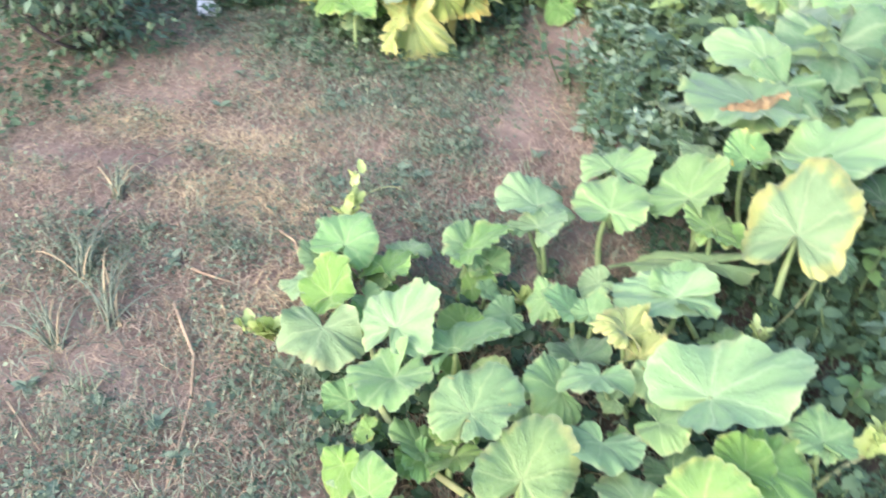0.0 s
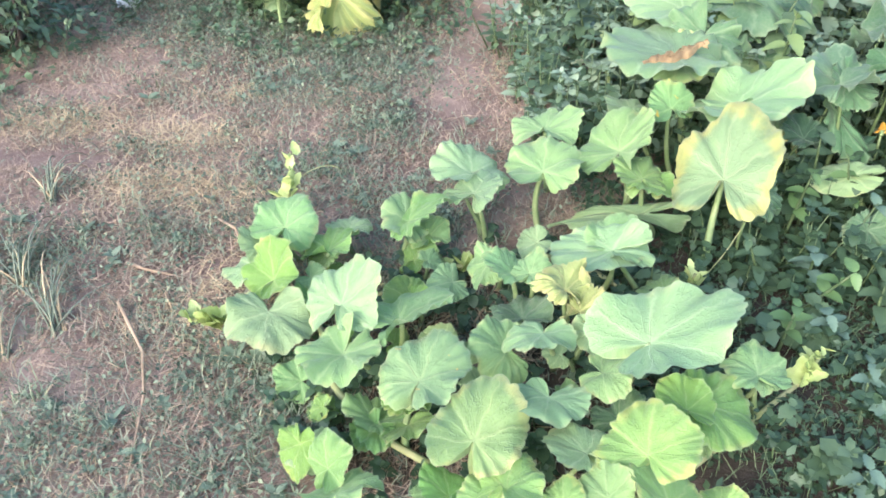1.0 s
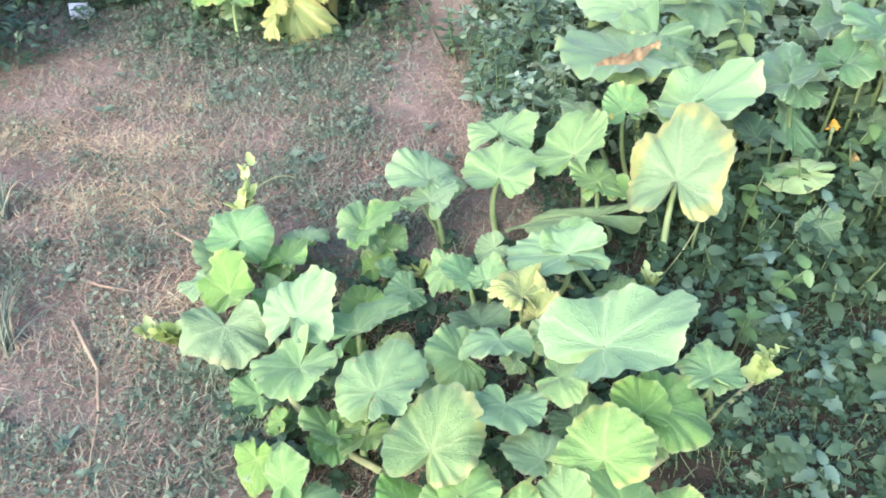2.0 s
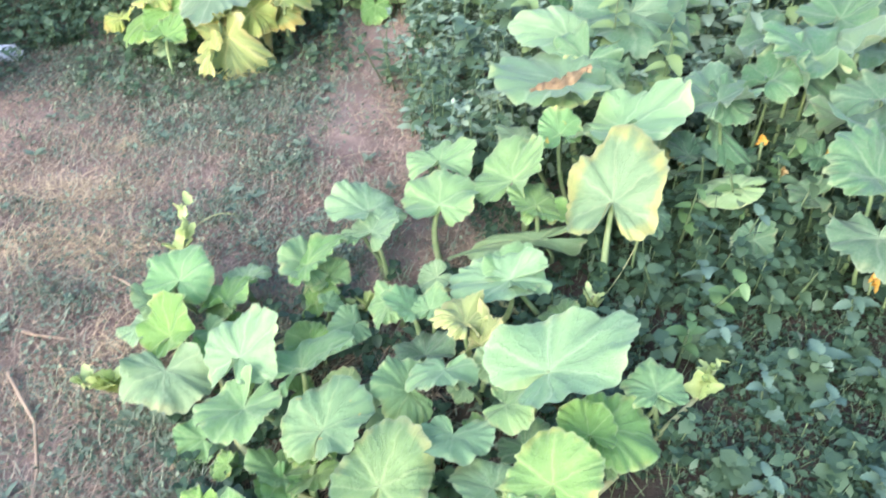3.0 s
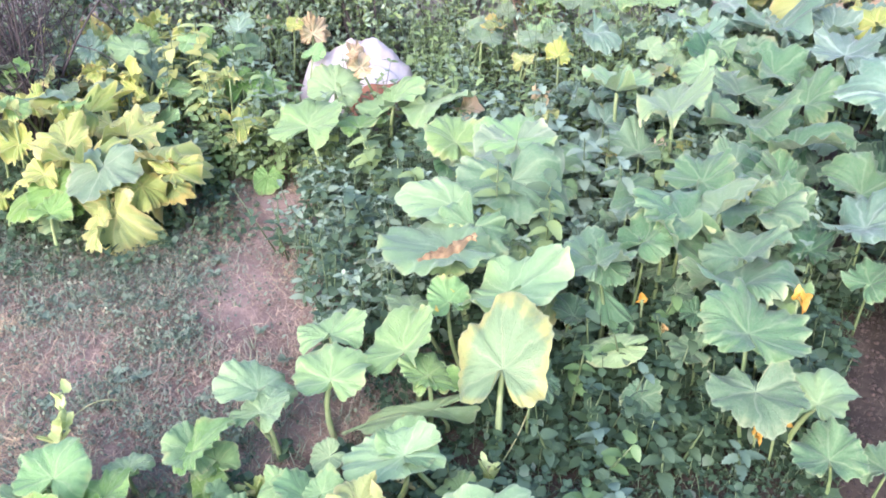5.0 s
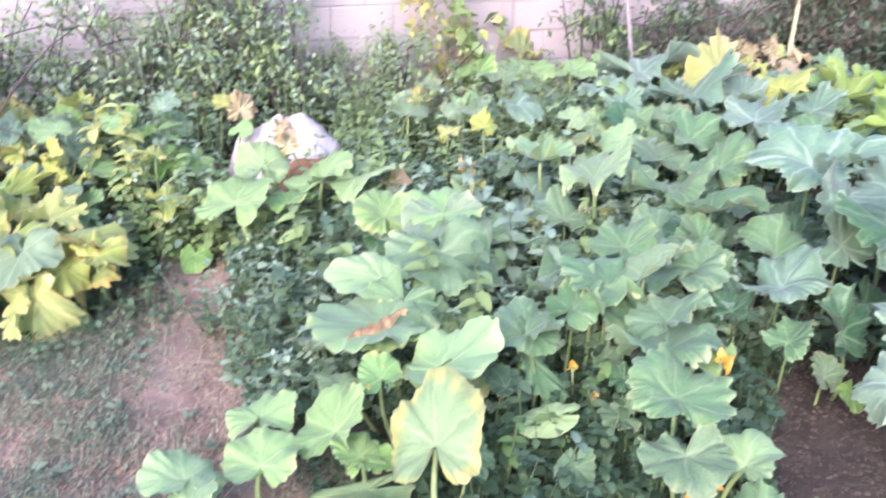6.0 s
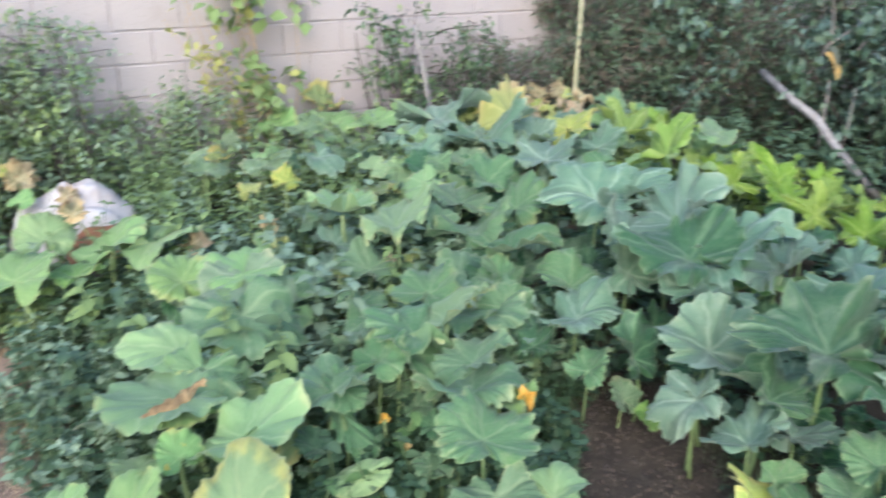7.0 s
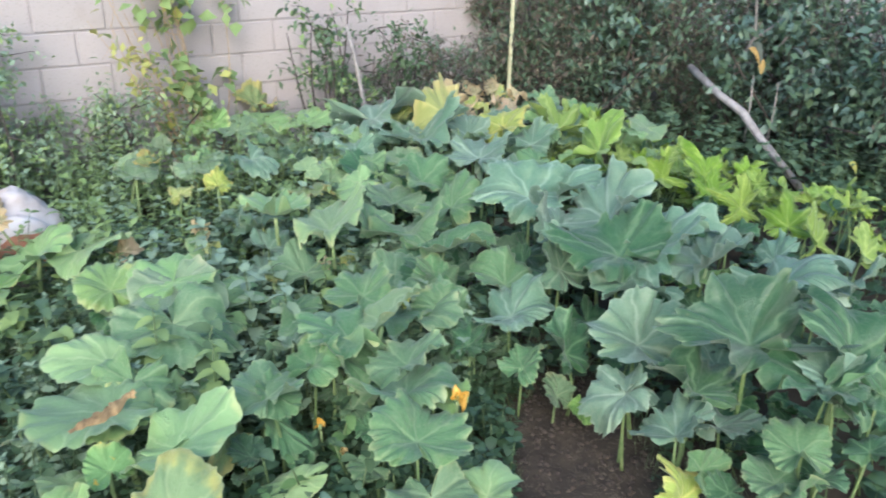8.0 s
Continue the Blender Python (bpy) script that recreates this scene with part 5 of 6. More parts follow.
def tall_weed(at, high, label, mat, leaf, seed, pairs=7, teeth=0.1):
    """One upright weed that stands above the squash leaves."""
    rng = np.random.default_rng(seed)
    t = thing("weed", label, "weed", "tall weeds", (at[0], at[1], rise(at[0], at[1])))
    lean = rng.normal(0, 0.05, 2)
    top = (at[0] + lean[0], at[1] + lean[1], high)
    stem_part("stem", curve_points((at[0], at[1], rise(at[0], at[1]) - 0.01), top, n=5), np.linspace(0.006, 0.002, 5), WEED_STEM, t, sides=6)
    for i in range(pairs):
        s = 0.25 + 0.75 * (i + 1) / pairs
        for turn in (0, math.pi):
            v, f = ovate(teeth, 0.3, 0.35, 0.6, 9)
            r = turns(np.array([i * 1.57 + turn + rng.normal(0, 0.3)]), np.array([rng.normal(0.2, 0.25)]), np.array([rng.normal(0, 0.2)]))
            v, f = scattered(v, f, r, np.array([leaf * (1.2 - 0.55 * s) * rng.uniform(0.8, 1.2)]), np.array([(lean[0] * s, lean[1] * s, high * s)]))
            part("weed_leaf", mesh_of("weed_leaf", v, f, mat), t)


tall_weed((0.90, 3.55), 0.50, "tall light green weed standing above the squash", WEED_LIGHT, 0.10, 1, 9)
tall_weed((1.04, 3.42), 0.44, "tall light green weed standing above the squash", WEED_LIGHT, 0.095, 2, 9)
tall_weed((0.98, 3.62), 0.46, "tall green weed standing above the squash", WEED, 0.10, 3, 9)
tall_weed((1.32, 3.85), 0.46, "tall grey-green weed among squash leaves", WEED_GREY, 0.092, 4, 9)
tall_weed((1.42, 3.75), 0.44, "tall grey-green weed among squash leaves", WEED_GREY, 0.092, 5, 9)
tall_weed((1.20, 3.95), 0.46, "tall grey-green weed among squash leaves", WEED_GREY, 0.092, 6, 9)
for i, (x, y) in enumerate(((1.1, 4.1), (1.25, 4.3), (1.5, 4.05), (1.6, 3.9), (1.0, 4.35), (0.8, 4.2), (0.75, 3.95), (1.8, 4.2), (1.35, 4.5), (0.95, 4.7), (1.6, 4.7), (1.9, 4.8))):
    tall_weed((x, y), 0.38 + 0.02 * (i % 5), "grey-green weed growing up between squash leaves", WEED_GREY if i % 3 else WEED_LIGHT, 0.082, 20 + i, 9, 0.14)
# pale toothed weeds, each a low crown of broad leaves
for i, (x, y, h) in enumerate(((1.05, 2.49, 0.11), (1.03, 2.71, 0.15), (1.26, 2.46, 0.10), (1.03, 2.23, 0.09), (1.38, 2.58, 0.11), (1.53, 2.78, 0.15), (1.17, 2.29, 0.08), (1.36, 2.35, 0.09), (1.09, 2.77, 0.19), (0.95, 2.05, 0.08), (1.22, 2.10, 0.08))):
    tall_weed((x, y), h, "low bluish-green weed with toothed leaves", WEED_BLUE, 0.062 + 0.010 * (i % 3), 60 + i, 3, 0.16)
# broad plain-leaved weeds between the squash stalks
for i, (x, y, h) in enumerate(((1.23, 2.64, 0.16), (0.90, 2.45, 0.12), (1.25, 2.83, 0.24), (0.91, 2.68, 0.18), (1.20, 2.95, 0.26), (1.48, 2.73, 0.16), (1.35, 2.99, 0.26), (1.00, 2.88, 0.24), (1.10, 3.02, 0.28), (1.42, 2.86, 0.2),
                                 (0.98, 2.60, 0.16), (1.15, 2.55, 0.13), (1.33, 2.72, 0.17), (1.30, 3.10, 0.28), (1.52, 3.00, 0.26), (0.86, 2.95, 0.2), (1.60, 2.62, 0.14))):
    tall_weed((x, y), h, "dark green broad-leaved weed standing in the bed", (WEED, WEED_GREEN, WEED)[i % 3], 0.060 + 0.010 * (i % 3), 80 + i, 3, 0.05)
for i, (x, y, h) in enumerate(((-0.27, 5.34, 0.66), (-0.20, 5.15, 0.56), (-0.32, 5.06, 0.50), (-0.27, 4.94, 0.42), (-0.16, 4.96, 0.46), (-0.39, 5.18, 0.55))):
    tall_weed((x, y), h, "tall yellow-green weed behind the yellowing squash", YELLOW_WEED if i % 3 else BUD, 0.10, 110 + i, 8, 0.10)
for i, (x, y, h) in enumerate(((-0.02, 4.71, 0.24), (-0.12, 4.68, 0.32), (0.12, 4.65, 0.32), (0.06, 5.18, 0.46), (-0.14, 5.46, 0.56), (0.20, 4.85, 0.36), (0.02, 4.95, 0.40))):
    tall_weed((x, y), h, "light green leafy weed at the end of the path", WEED_GREEN if i % 2 else WEED_LIGHT, 0.085, 130 + i, 6, 0.10)
tall_weed((0.62, 4.05), 0.36, "leafy green weed beside the worn path", WEED, 0.10, 7)
tall_weed((0.52, 3.85), 0.32, "leafy green weed beside the worn path", WEED, 0.10, 8)
tall_weed((0.55, 4.25), 0.36, "leafy green weed beside the worn path", WEED_LIGHT, 0.10, 9)


# ---- lawn ----
def patch(x, y, scale=1.5, seed=0.0):
    return 0.5 + 0.5 * noise.fractal(Vector((x * scale, y * scale, seed)), 1.0, 2.0, 3)


def lawn_spots(n, seed, chance, xr=(-2.4, 0.6), yr=(1.5, 4.9)):
    rng = np.random.default_rng(seed)
    pts = rng.uniform((xr[0], yr[0]), (xr[1], yr[1]), (n, 2))
    u = rng.uniform(0, 1, n)
    out = [(x, y, rise(x, y)) for (x, y), k in zip(pts, u) if k < chance(x, y)]
    return np.array(out), np.random.default_rng(seed + 1)


def lawn_edge(x, y):
    fade = min(1.0, max(0.0, (x + 3.0) / 0.6)) * min(1.0, max(0.0, (y - 1.2) / 0.4))
    if x < 0.05 - 1.08 * (y - 0.9) or y < 1.55:
        fade *= 0.2
    return fade if x < 0.42 + 0.1 * math.sin(5 * y) or y < 2.0 else 0.25


BLADE_V = np.array([(-0.03, 0, 0), (0.03, 0, 0), (-0.025, 0.5, 0.12), (0.025, 0.5, 0.12), (-0.004, 1.0, 0.05), (0.004, 1.0, 0.05)])
BLADE_F = np.array([(0, 1, 3, 2), (2, 3, 5, 4)])
THATCH_V = np.array([(-0.03, 0, 0), (0.03, 0, 0), (0.006, 1.0, 0.10), (-0.006, 1.0, 0.10)])
THATCH_F = np.array([(0, 1, 2, 3)])
CHIP_V = np.array([(0, 0, 0), (-0.33, 0.55, 0.10), (0, 1.0, -0.06), (0.33, 0.55, 0.10), (0, 0.5, 0.0)])
CHIP_F = np.array([(0, 4, 2, 1), (0, 3, 2, 4)])


def straw_layer(name, label, n, seed, chance, length, mat, lift=(0.0, 0.35), wide=1.0, blade=(BLADE_V, BLADE_F), area=((-2.4, 0.6), (1.5, 4.9))):
    at, rng = lawn_spots(n, seed, chance, *area)
    k = len(at)
    rot = turns(rng.uniform(0, 6.28, k), rng.uniform(*lift, k), rng.normal(0, 0.3, k))
    size = rng.uniform(*length, k)
    at = at + np.array((0, 0, 0.003))
    v, f = scattered(*blade, rot, np.stack([np.full(k, 0.06 * wide) * rng.uniform(0.6, 1.5, k), size, size], -1), at)
    return tagged(new(name, mesh_of(name, v, f, mat)), label, "grass", kind="stuff")


def blot(x, y, cx, cy, rx, ry):
    return math.exp(-((x - cx) / rx) ** 2 - ((y - cy) / ry) ** 2)


def bare(x, y):
    """Worn dusty places: the trodden path and the patches at the lawn's side."""
    path = math.exp(-(((x - 0.08 - 0.05 * math.sin(3 * y)) / 0.15) ** 2)) * (1.0 if 3.3 < y < 4.5 else 0.2)
    dust = blot(x, y, -1.36, 3.14, 0.30, 0.10) + 0.8 * blot(x, y, -1.10, 3.12, 0.16, 0.05) + 0.7 * blot(x, y, -1.25, 3.78, 0.40, 0.16)
    dust += 0.7 * blot(x, y, -0.86, 2.24, 0.10, 0.07) + 0.6 * blot(x, y, -0.09, 3.15, 0.14, 0.08) + 0.5 * blot(x, y, -0.95, 3.62, 0.2, 0.06)
    return min(1.0, (0.85 * path + 0.95 * dust) * min(1.0, 0.55 + 1.0 * patch(x, y, 4.0, 63.0)))


def golden(x, y):
    """Heaps of fresh pale straw."""
    return blot(x, y, -0.86, 3.02, 0.16, 0.08) + 0.8 * blot(x, y, -0.82, 3.28, 0.16, 0.08) + 0.6 * blot(x, y, -0.63, 2.95, 0.10, 0.08) + 0.6 * blot(x, y, -0.78, 3.58, 0.14, 0.04) + 0.7 * blot(x, y, -0.20, 4.36, 0.16, 0.06) + 0.5 * blot(x, y, -1.3, 3.35, 0.2, 0.08) + 0.4 * blot(x, y, -0.5, 2.5, 0.15, 0.12)


def greener(x, y):
    """Places where low weeds have spread through the dry grass."""
    g = blot(x, y, -0.40, 3.11, 0.20, 0.14) + 0.9 * blot(x, y, -0.97, 3.18, 0.11, 0.06) + 0.8 * blot(x, y, -0.71, 2.78, 0.14, 0.09) + 0.8 * blot(x, y, -1.10, 2.66, 0.22, 0.16)
    g += 0.9 * blot(x, y, -0.17, 3.42, 0.16, 0.14) + blot(x, y, -0.55, 4.02, 0.50, 0.28) + 0.8 * blot(x, y, -0.28, 3.72, 0.28, 0.16) + 0.9 * blot(x, y, -0.28, 2.24, 0.14, 0.26)
    g += 0.9 * blot(x, y, -1.05, 4.22, 0.42, 0.16)
    return g + 0.45 * blot(x, y, -0.75, 1.95, 0.35, 0.25) + 0.5 * blot(x, y, -0.62, 3.62, 0.22, 0.10) + 0.8 * blot(x, y, -0.02, 3.0, 0.16, 0.16)


straw_layer("dry_grass", "matted dry grey-brown grass of the lawn", 150000, 41, lambda x, y: lawn_edge(x, y) * min(1.0, max(0.25, 2.2 * (patch(x, y, 3.2, 3.0) - 0.22))) * (1 - 0.96 * bare(x, y)), (0.018, 0.060), STRAW, (0.0, 0.5), 0.60, (THATCH_V, THATCH_F))
straw_layer("pale_straw", "scattered pale straw on the lawn", 60000, 43, lambda x, y: lawn_edge(x, y) * min(1.0, max(0.07, 2.0 * (patch(x, y, 3.5, 9.0) - 0.55)) + 2.2 * golden(x, y)) * (1 - 0.8 * bare(x, y)), (0.025, 0.075), STRAW_PALE, (0.0, 0.35), 0.5)
straw_layer("pale_straw", "loose heaps of fresh pale straw on the lawn", 200000, 44, lambda x, y: lawn_edge(x, y) * min(0.8, 0.8 * golden(x, y)) * (0.3 + 1.2 * max(0.0, patch(x, y, 9.0, 5.0) - 0.2)), (0.025, 0.080), STRAW_PALE, (0.0, 0.5), 0.5)
straw_layer("lawn_grass", "sparse grey-green grass blades of the lawn", 90000, 45, lambda x, y: lawn_edge(x, y) * min(0.9, max(0.34 if y < 2.6 else 0.10, 3.0 * (patch(x, y, 3.6, 17.0) - 0.52)) + 0.7 * greener(x, y)) * (1 - bare(x, y)), (0.015, 0.055), GRASS, (0.1, 0.9), 0.75)


def yard(x, y):
    """The open yard round the garden: thin dry grass that fades outwards."""
    if (x > -2.4 and y > 1.55 and x < 5.8) or y > 5.2:
        return 0.0
    far = math.hypot(x - 0.3, y - 2.0) / 5.0
    return max(0.0, 1.0 - far * far) * min(1.0, max(0.1, 2.4 * (patch(x, y, 1.4, 21.0) - 0.28)))


straw_layer("yard_grass", "thin dry grey-brown grass of the open yard", 110000, 55, yard, (0.03, 0.10), STRAW, (0.0, 0.5), 1.2, (THATCH_V, THATCH_F), ((-5.0, 5.5), (-3.0, 5.2)))
straw_layer("yard_grass", "sparse grey-green grass of the open yard", 60000, 56, lambda x, y: 0.8 * yard(x, y), (0.03, 0.09), GRASS, (0.1, 0.9), 1.4, (THATCH_V, THATCH_F), ((-5.0, 5.5), (-3.0, 5.2)))


def clover_layer():
    at, rng = lawn_spots(70000, 47, lambda x, y: lawn_edge(x, y) * min(1.0, max(0.05, 5.0 * (patch(x, y, 3.4, 29.0) - 0.57)) + 0.7 * greener(x, y)) * (1 - bare(x, y)))
    k = len(at)
    v, f = CHIP_V, CHIP_F
    at = at + np.stack([np.zeros(k), np.zeros(k), rng.uniform(0.004, 0.03, k)], -1)
    v2, f2 = scattered(v, f, turns(rng.uniform(0, 6.28, k), rng.normal(0.1, 0.5, k), rng.normal(0, 0.5, k)), rng.uniform(0.008, 0.018, k), at)
    tagged(new("clover", mesh_of("clover", v2, f2, CLOVER)), "patches of small grey-green clover on the lawn", "clover", kind="stuff")


clover_layer()


def creeping_weeds():
    """Dark mats of small creeping leaves spread over the worn lawn."""
    at, rng = lawn_spots(75000, 53, lambda x, y: lawn_edge(x, y) * min(1.0, max(0.02, 3.0 * (patch(x, y, 5.0, 41.0) - 0.56)) + 1.8 * greener(x, y) * patch(x, y, 7.0, 11.0)) * (1 - 0.9 * bare(x, y)) * (1 - min(0.9, golden(x, y))))
    k = len(at)
    v, f = CHIP_V, CHIP_F
    at = at + np.stack([np.zeros(k), np.zeros(k), rng.uniform(0.003, 0.035, k)], -1)
    v2, f2 = scattered(v, f, turns(rng.uniform(0, 6.28, k), rng.normal(0.15, 0.5, k), rng.normal(0, 0.5, k)), rng.uniform(0.007, 0.018, k), at)
    tagged(new("creeping_weeds", mesh_of("creeping_weeds", v2, f2, CREEPER)), "dark mats of creeping weeds on the lawn", "weeds", kind="stuff")


creeping_weeds()


def lawn_tufts():
    """Small upright tufts of grass that stand above the matted lawn."""
    feet, rng = lawn_spots(2600, 71, lambda x, y: lawn_edge(x, y) * min(0.9, 0.10 + 0.8 * greener(x, y) + (0.18 if y < 2.5 else 0.0)) * (1 - bare(x, y)))
    many = rng.integers(6, 13, len(feet))
    at = np.repeat(feet, many, axis=0)
    k = len(at)
    at = at + np.stack([rng.normal(0, 0.007, k), rng.normal(0, 0.007, k), np.zeros(k)], -1)
    size = rng.uniform(0.025, 0.070, k)
    v, f = scattered(BLADE_V, BLADE_F, turns(rng.uniform(0, 6.28, k), rng.uniform(0.3, 1.25, k), rng.normal(0, 0.3, k)), np.stack([np.full(k, 0.05), size, size], -1), at)
    tagged(new("grass_tufts", mesh_of("grass_tufts", v, f, TUFT)), "small grey-green grass tufts on the worn lawn", "grass", kind="stuff")


def lawn_rosettes():
    """Flat rosettes of broad-leaved weeds in the lawn."""
    feet, rng = lawn_spots(1500, 73, lambda x, y: lawn_edge(x, y) * min(0.9, 0.03 + 1.1 * greener(x, y)) * (1 - bare(x, y)))
    many = rng.integers(5, 9, len(feet))
    at = np.repeat(feet, many, axis=0) + np.array((0, 0, 0.012))
    k = len(at)
    size = np.repeat(rng.uniform(0.016, 0.042, len(feet)), many) * rng.uniform(0.7, 1.2, k)
    v, f = scattered(*ovate(0.10, 0.2, 0.25, 0.5, 4), turns(rng.uniform(0, 6.28, k), rng.uniform(0.1, 0.7, k), rng.normal(0, 0.2, k)), size, at)
    tagged(new("lawn_weeds", mesh_of("lawn_weeds", v, f, ROSETTE)), "low rosettes of grey-green weeds in the lawn", "weeds", kind="stuff")


lawn_tufts()
lawn_rosettes()


def bed_grass():
    """Thin grass and dead stems among the weeds of the bed."""
    rng = np.random.default_rng(91)
    for mat, n, name, label, lift in ((BED_GRASS, 9000, "bed_grass", "thin grass blades among the weeds of the bed", (0.3, 1.2)), (TWIG, 220, "bed_litter", "dry brown litter on the dug soil", (0.0, 0.4))):
        at = np.array([(x, y, rise(x, y)) for x, y in rng.uniform((0.5, 1.6), (2.5, 3.6), (n, 2)) if x > 0.45 + 0.5 * max(0.0, 2.5 - y) and not soil_strip(x, y)])
        k = len(at)
        size = rng.uniform(0.03, 0.10, k) if lift[0] else rng.uniform(0.02, 0.07, k)
        v, f = scattered(BLADE_V, BLADE_F, turns(rng.uniform(0, 6.28, k), rng.uniform(*lift, k), rng.normal(0, 0.3, k)), np.stack([np.full(k, 0.03), size, size], -1), at)
        tagged(new(name, mesh_of(name, v, f, mat)), label, "grass", kind="stuff")


bed_grass()


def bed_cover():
    """A thin carpet of small leaves, shade put into their dark green, that hides most of the bed's soil."""
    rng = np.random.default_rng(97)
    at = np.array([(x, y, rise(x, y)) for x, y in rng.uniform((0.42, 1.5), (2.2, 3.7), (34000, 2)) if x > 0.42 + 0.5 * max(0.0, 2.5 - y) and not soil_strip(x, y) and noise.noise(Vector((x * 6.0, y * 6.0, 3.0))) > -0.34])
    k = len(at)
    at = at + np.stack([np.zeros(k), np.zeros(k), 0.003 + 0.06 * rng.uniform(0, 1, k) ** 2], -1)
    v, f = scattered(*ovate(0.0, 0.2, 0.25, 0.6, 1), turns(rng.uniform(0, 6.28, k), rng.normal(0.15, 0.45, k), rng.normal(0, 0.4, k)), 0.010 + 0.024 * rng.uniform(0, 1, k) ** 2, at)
    tagged(new("bed_cover", mesh_of("bed_cover", v, f, WEED_SHADED)), "carpet of small green leaves on the bed, coloured darker for shade", "weeds", kind="stuff")


bed_cover()


def verge_leaves():
    """Low leafy patch at the foot of the yellow plant."""
    at, rng = lawn_spots(9000, 49, lambda x, y: 0.9 if ((x + 0.55) / 0.62) ** 2 + ((y - 4.25) / 0.42) ** 2 < 1 or (x < -1.5 - 0.3 * (3.6 - y) and y > 2.9) else 0.0, (-3.2, 0.4), (2.8, 5.0))
    k = len(at)
    v, f = CHIP_V, CHIP_F
    at = at + np.stack([np.zeros(k), np.zeros(k), rng.uniform(0.005, 0.06, k)], -1)
    v2, f2 = scattered(v, f, turns(rng.uniform(0, 6.28, k), rng.normal(0.2, 0.4, k), rng.normal(0, 0.4, k)), rng.uniform(0.02, 0.045, k), at)
    tagged(new("verge_weeds", mesh_of("verge_weeds", v2, f2, WEED)), "low leafy weeds at the edge of the lawn", "weeds", kind="stuff")


verge_leaves()


def twig(points, thick, mat, label):
    v, f = tube_faces_ok(*tube(points, np.linspace(thick, thick * 0.4, len(points)), 6))
    return tagged(new("twig", mesh_of("twig", v, f, mat)), label, "twig", "twigs on the lawn")


twig([(-0.76, 2.50, 0.012), (-0.70, 2.42, 0.02), (-0.63, 2.33, 0.018), (-0.58, 2.20, 0.014), (-0.555, 2.08, 0.012), (-0.53, 1.95, 0.01)], 0.006, DRY_TWIG, "bent dry twig lying on the lawn")
twig([(-0.60, 2.86, 0.012), (-0.53, 2.80, 0.03), (-0.50, 2.74, 0.02)], 0.005, DRY_TWIG, "short forked dry twig on the lawn")
twig([(-0.80, 2.66, 0.01), (-0.74, 2.63, 0.015), (-0.62, 2.61, 0.01)], 0.006, DRY_TWIG, "reddish dry twig on the lawn")
twig([(-1.0, 2.12, 0.01), (-0.92, 2.06, 0.012), (-0.84, 2.00, 0.01)], 0.004, DRY_TWIG, "pale dry stalk on the lawn")


def grass_clump(x, y, n=16, long=0.27, heading=1.95):
    """A tuft of limp blades, pale at the root, that leans one way."""
    rng = np.random.default_rng(int(100 * abs(x) + y))
    t = thing("grass_clump", "clump of limp pale-based grey-green grass on the lawn", "grass", "grass clumps", (x, y, rise(x, y)))
    for i in range(n):
        a, r = heading + rng.normal(0, 0.45), long * rng.uniform(0.45, 1.1)
        tip = np.array((math.cos(a) * r, math.sin(a) * r, rng.uniform(0.0, 0.06)))
        foot = np.array((rng.normal(0, 0.012) + x, rng.normal(0, 0.010) + y, rise(x, y)))
        stem_part("blade", curve_points(foot, np.array((x, y, 0.01)) + tip, (0, 0, rng.uniform(0.02, 0.07)), 6), np.linspace(0.0030, 0.0009, 6), PALE_GRASS if i % 6 else STRAW_PALE, t, sides=4)


grass_clump(-0.89, 2.39)
grass_clump(-1.13, 2.90, 18, 0.22)
grass_clump(-1.05, 2.55, 14, 0.26)
grass_clump(-0.98, 2.30, 12, 0.2, 2.4)


# ---- sack, card and other loose things ----
def crumpled_sack():
    """A thrown-down sack: creased sheet over a low heap, its hem hanging unevenly."""
    nu, nv = 64, 22
    ang = np.linspace(0, 2 * math.pi, nu, endpoint=False)
    verts = []
    for j in range(nv):
        s = (j + 1) / nv
        for a in ang:
            q = Vector((math.cos(a) * s, math.sin(a) * s, 0.0))
            hem = 1 + 0.22 * noise.noise(Vector((math.cos(a) * 1.6, math.sin(a) * 1.6, 4.0)))
            crease = abs(noise.noise(q * 2.1 + Vector((5, 2, 0)))) + 0.5 * abs(noise.noise(q * 4.7 + Vector((1, 7, 3))))
            z = 0.21 * (1 - s ** 2.2) + 0.11 * (crease - 0.25) * (0.35 + 0.65 * s) + 0.05 * noise.noise(q * 1.3) - 0.10 * max(0.0, s - 0.85) / 0.15
            verts.append((q.x * 0.31 * hem, q.y * 0.22 * hem, z))
    faces = [(j * nu + i, (j + 1) * nu + i, (j + 1) * nu + (i + 1) % nu, j * nu + (i + 1) % nu) for j in range(nv - 1) for i in range(nu)]
    ob = new("sack", mesh_of("sack", verts, faces, SACK))
    ob.matrix_world = pose(0.52, 5.52, 0.17, 8, 4, 12)
    tagged(ob, "crumpled white plastic sack lying on reddish clay", "sack")
    bm = bmesh.new()
    bmesh.ops.create_icosphere(bm, subdivisions=4, radius=1.0)
    for v in bm.verts:
        p = v.co.copy()
        k = 1 + 0.25 * noise.noise(p * 2.1 + Vector((7, 1, 0)))
        v.co = Vector((p.x * 0.26 * k, p.y * 0.16 * k, p.z * 0.15 * k))
    me = bpy.data.meshes.new("clay_mound")
    bm.to_mesh(me)
    bm.free()
    me.materials.append(RUST)
    heap = new("clay_mound", me)
    heap.location = (0.56, 5.46, 0.08)
    tagged(heap, "mound of reddish clay under a white sack", "soil mound")


crumpled_sack()


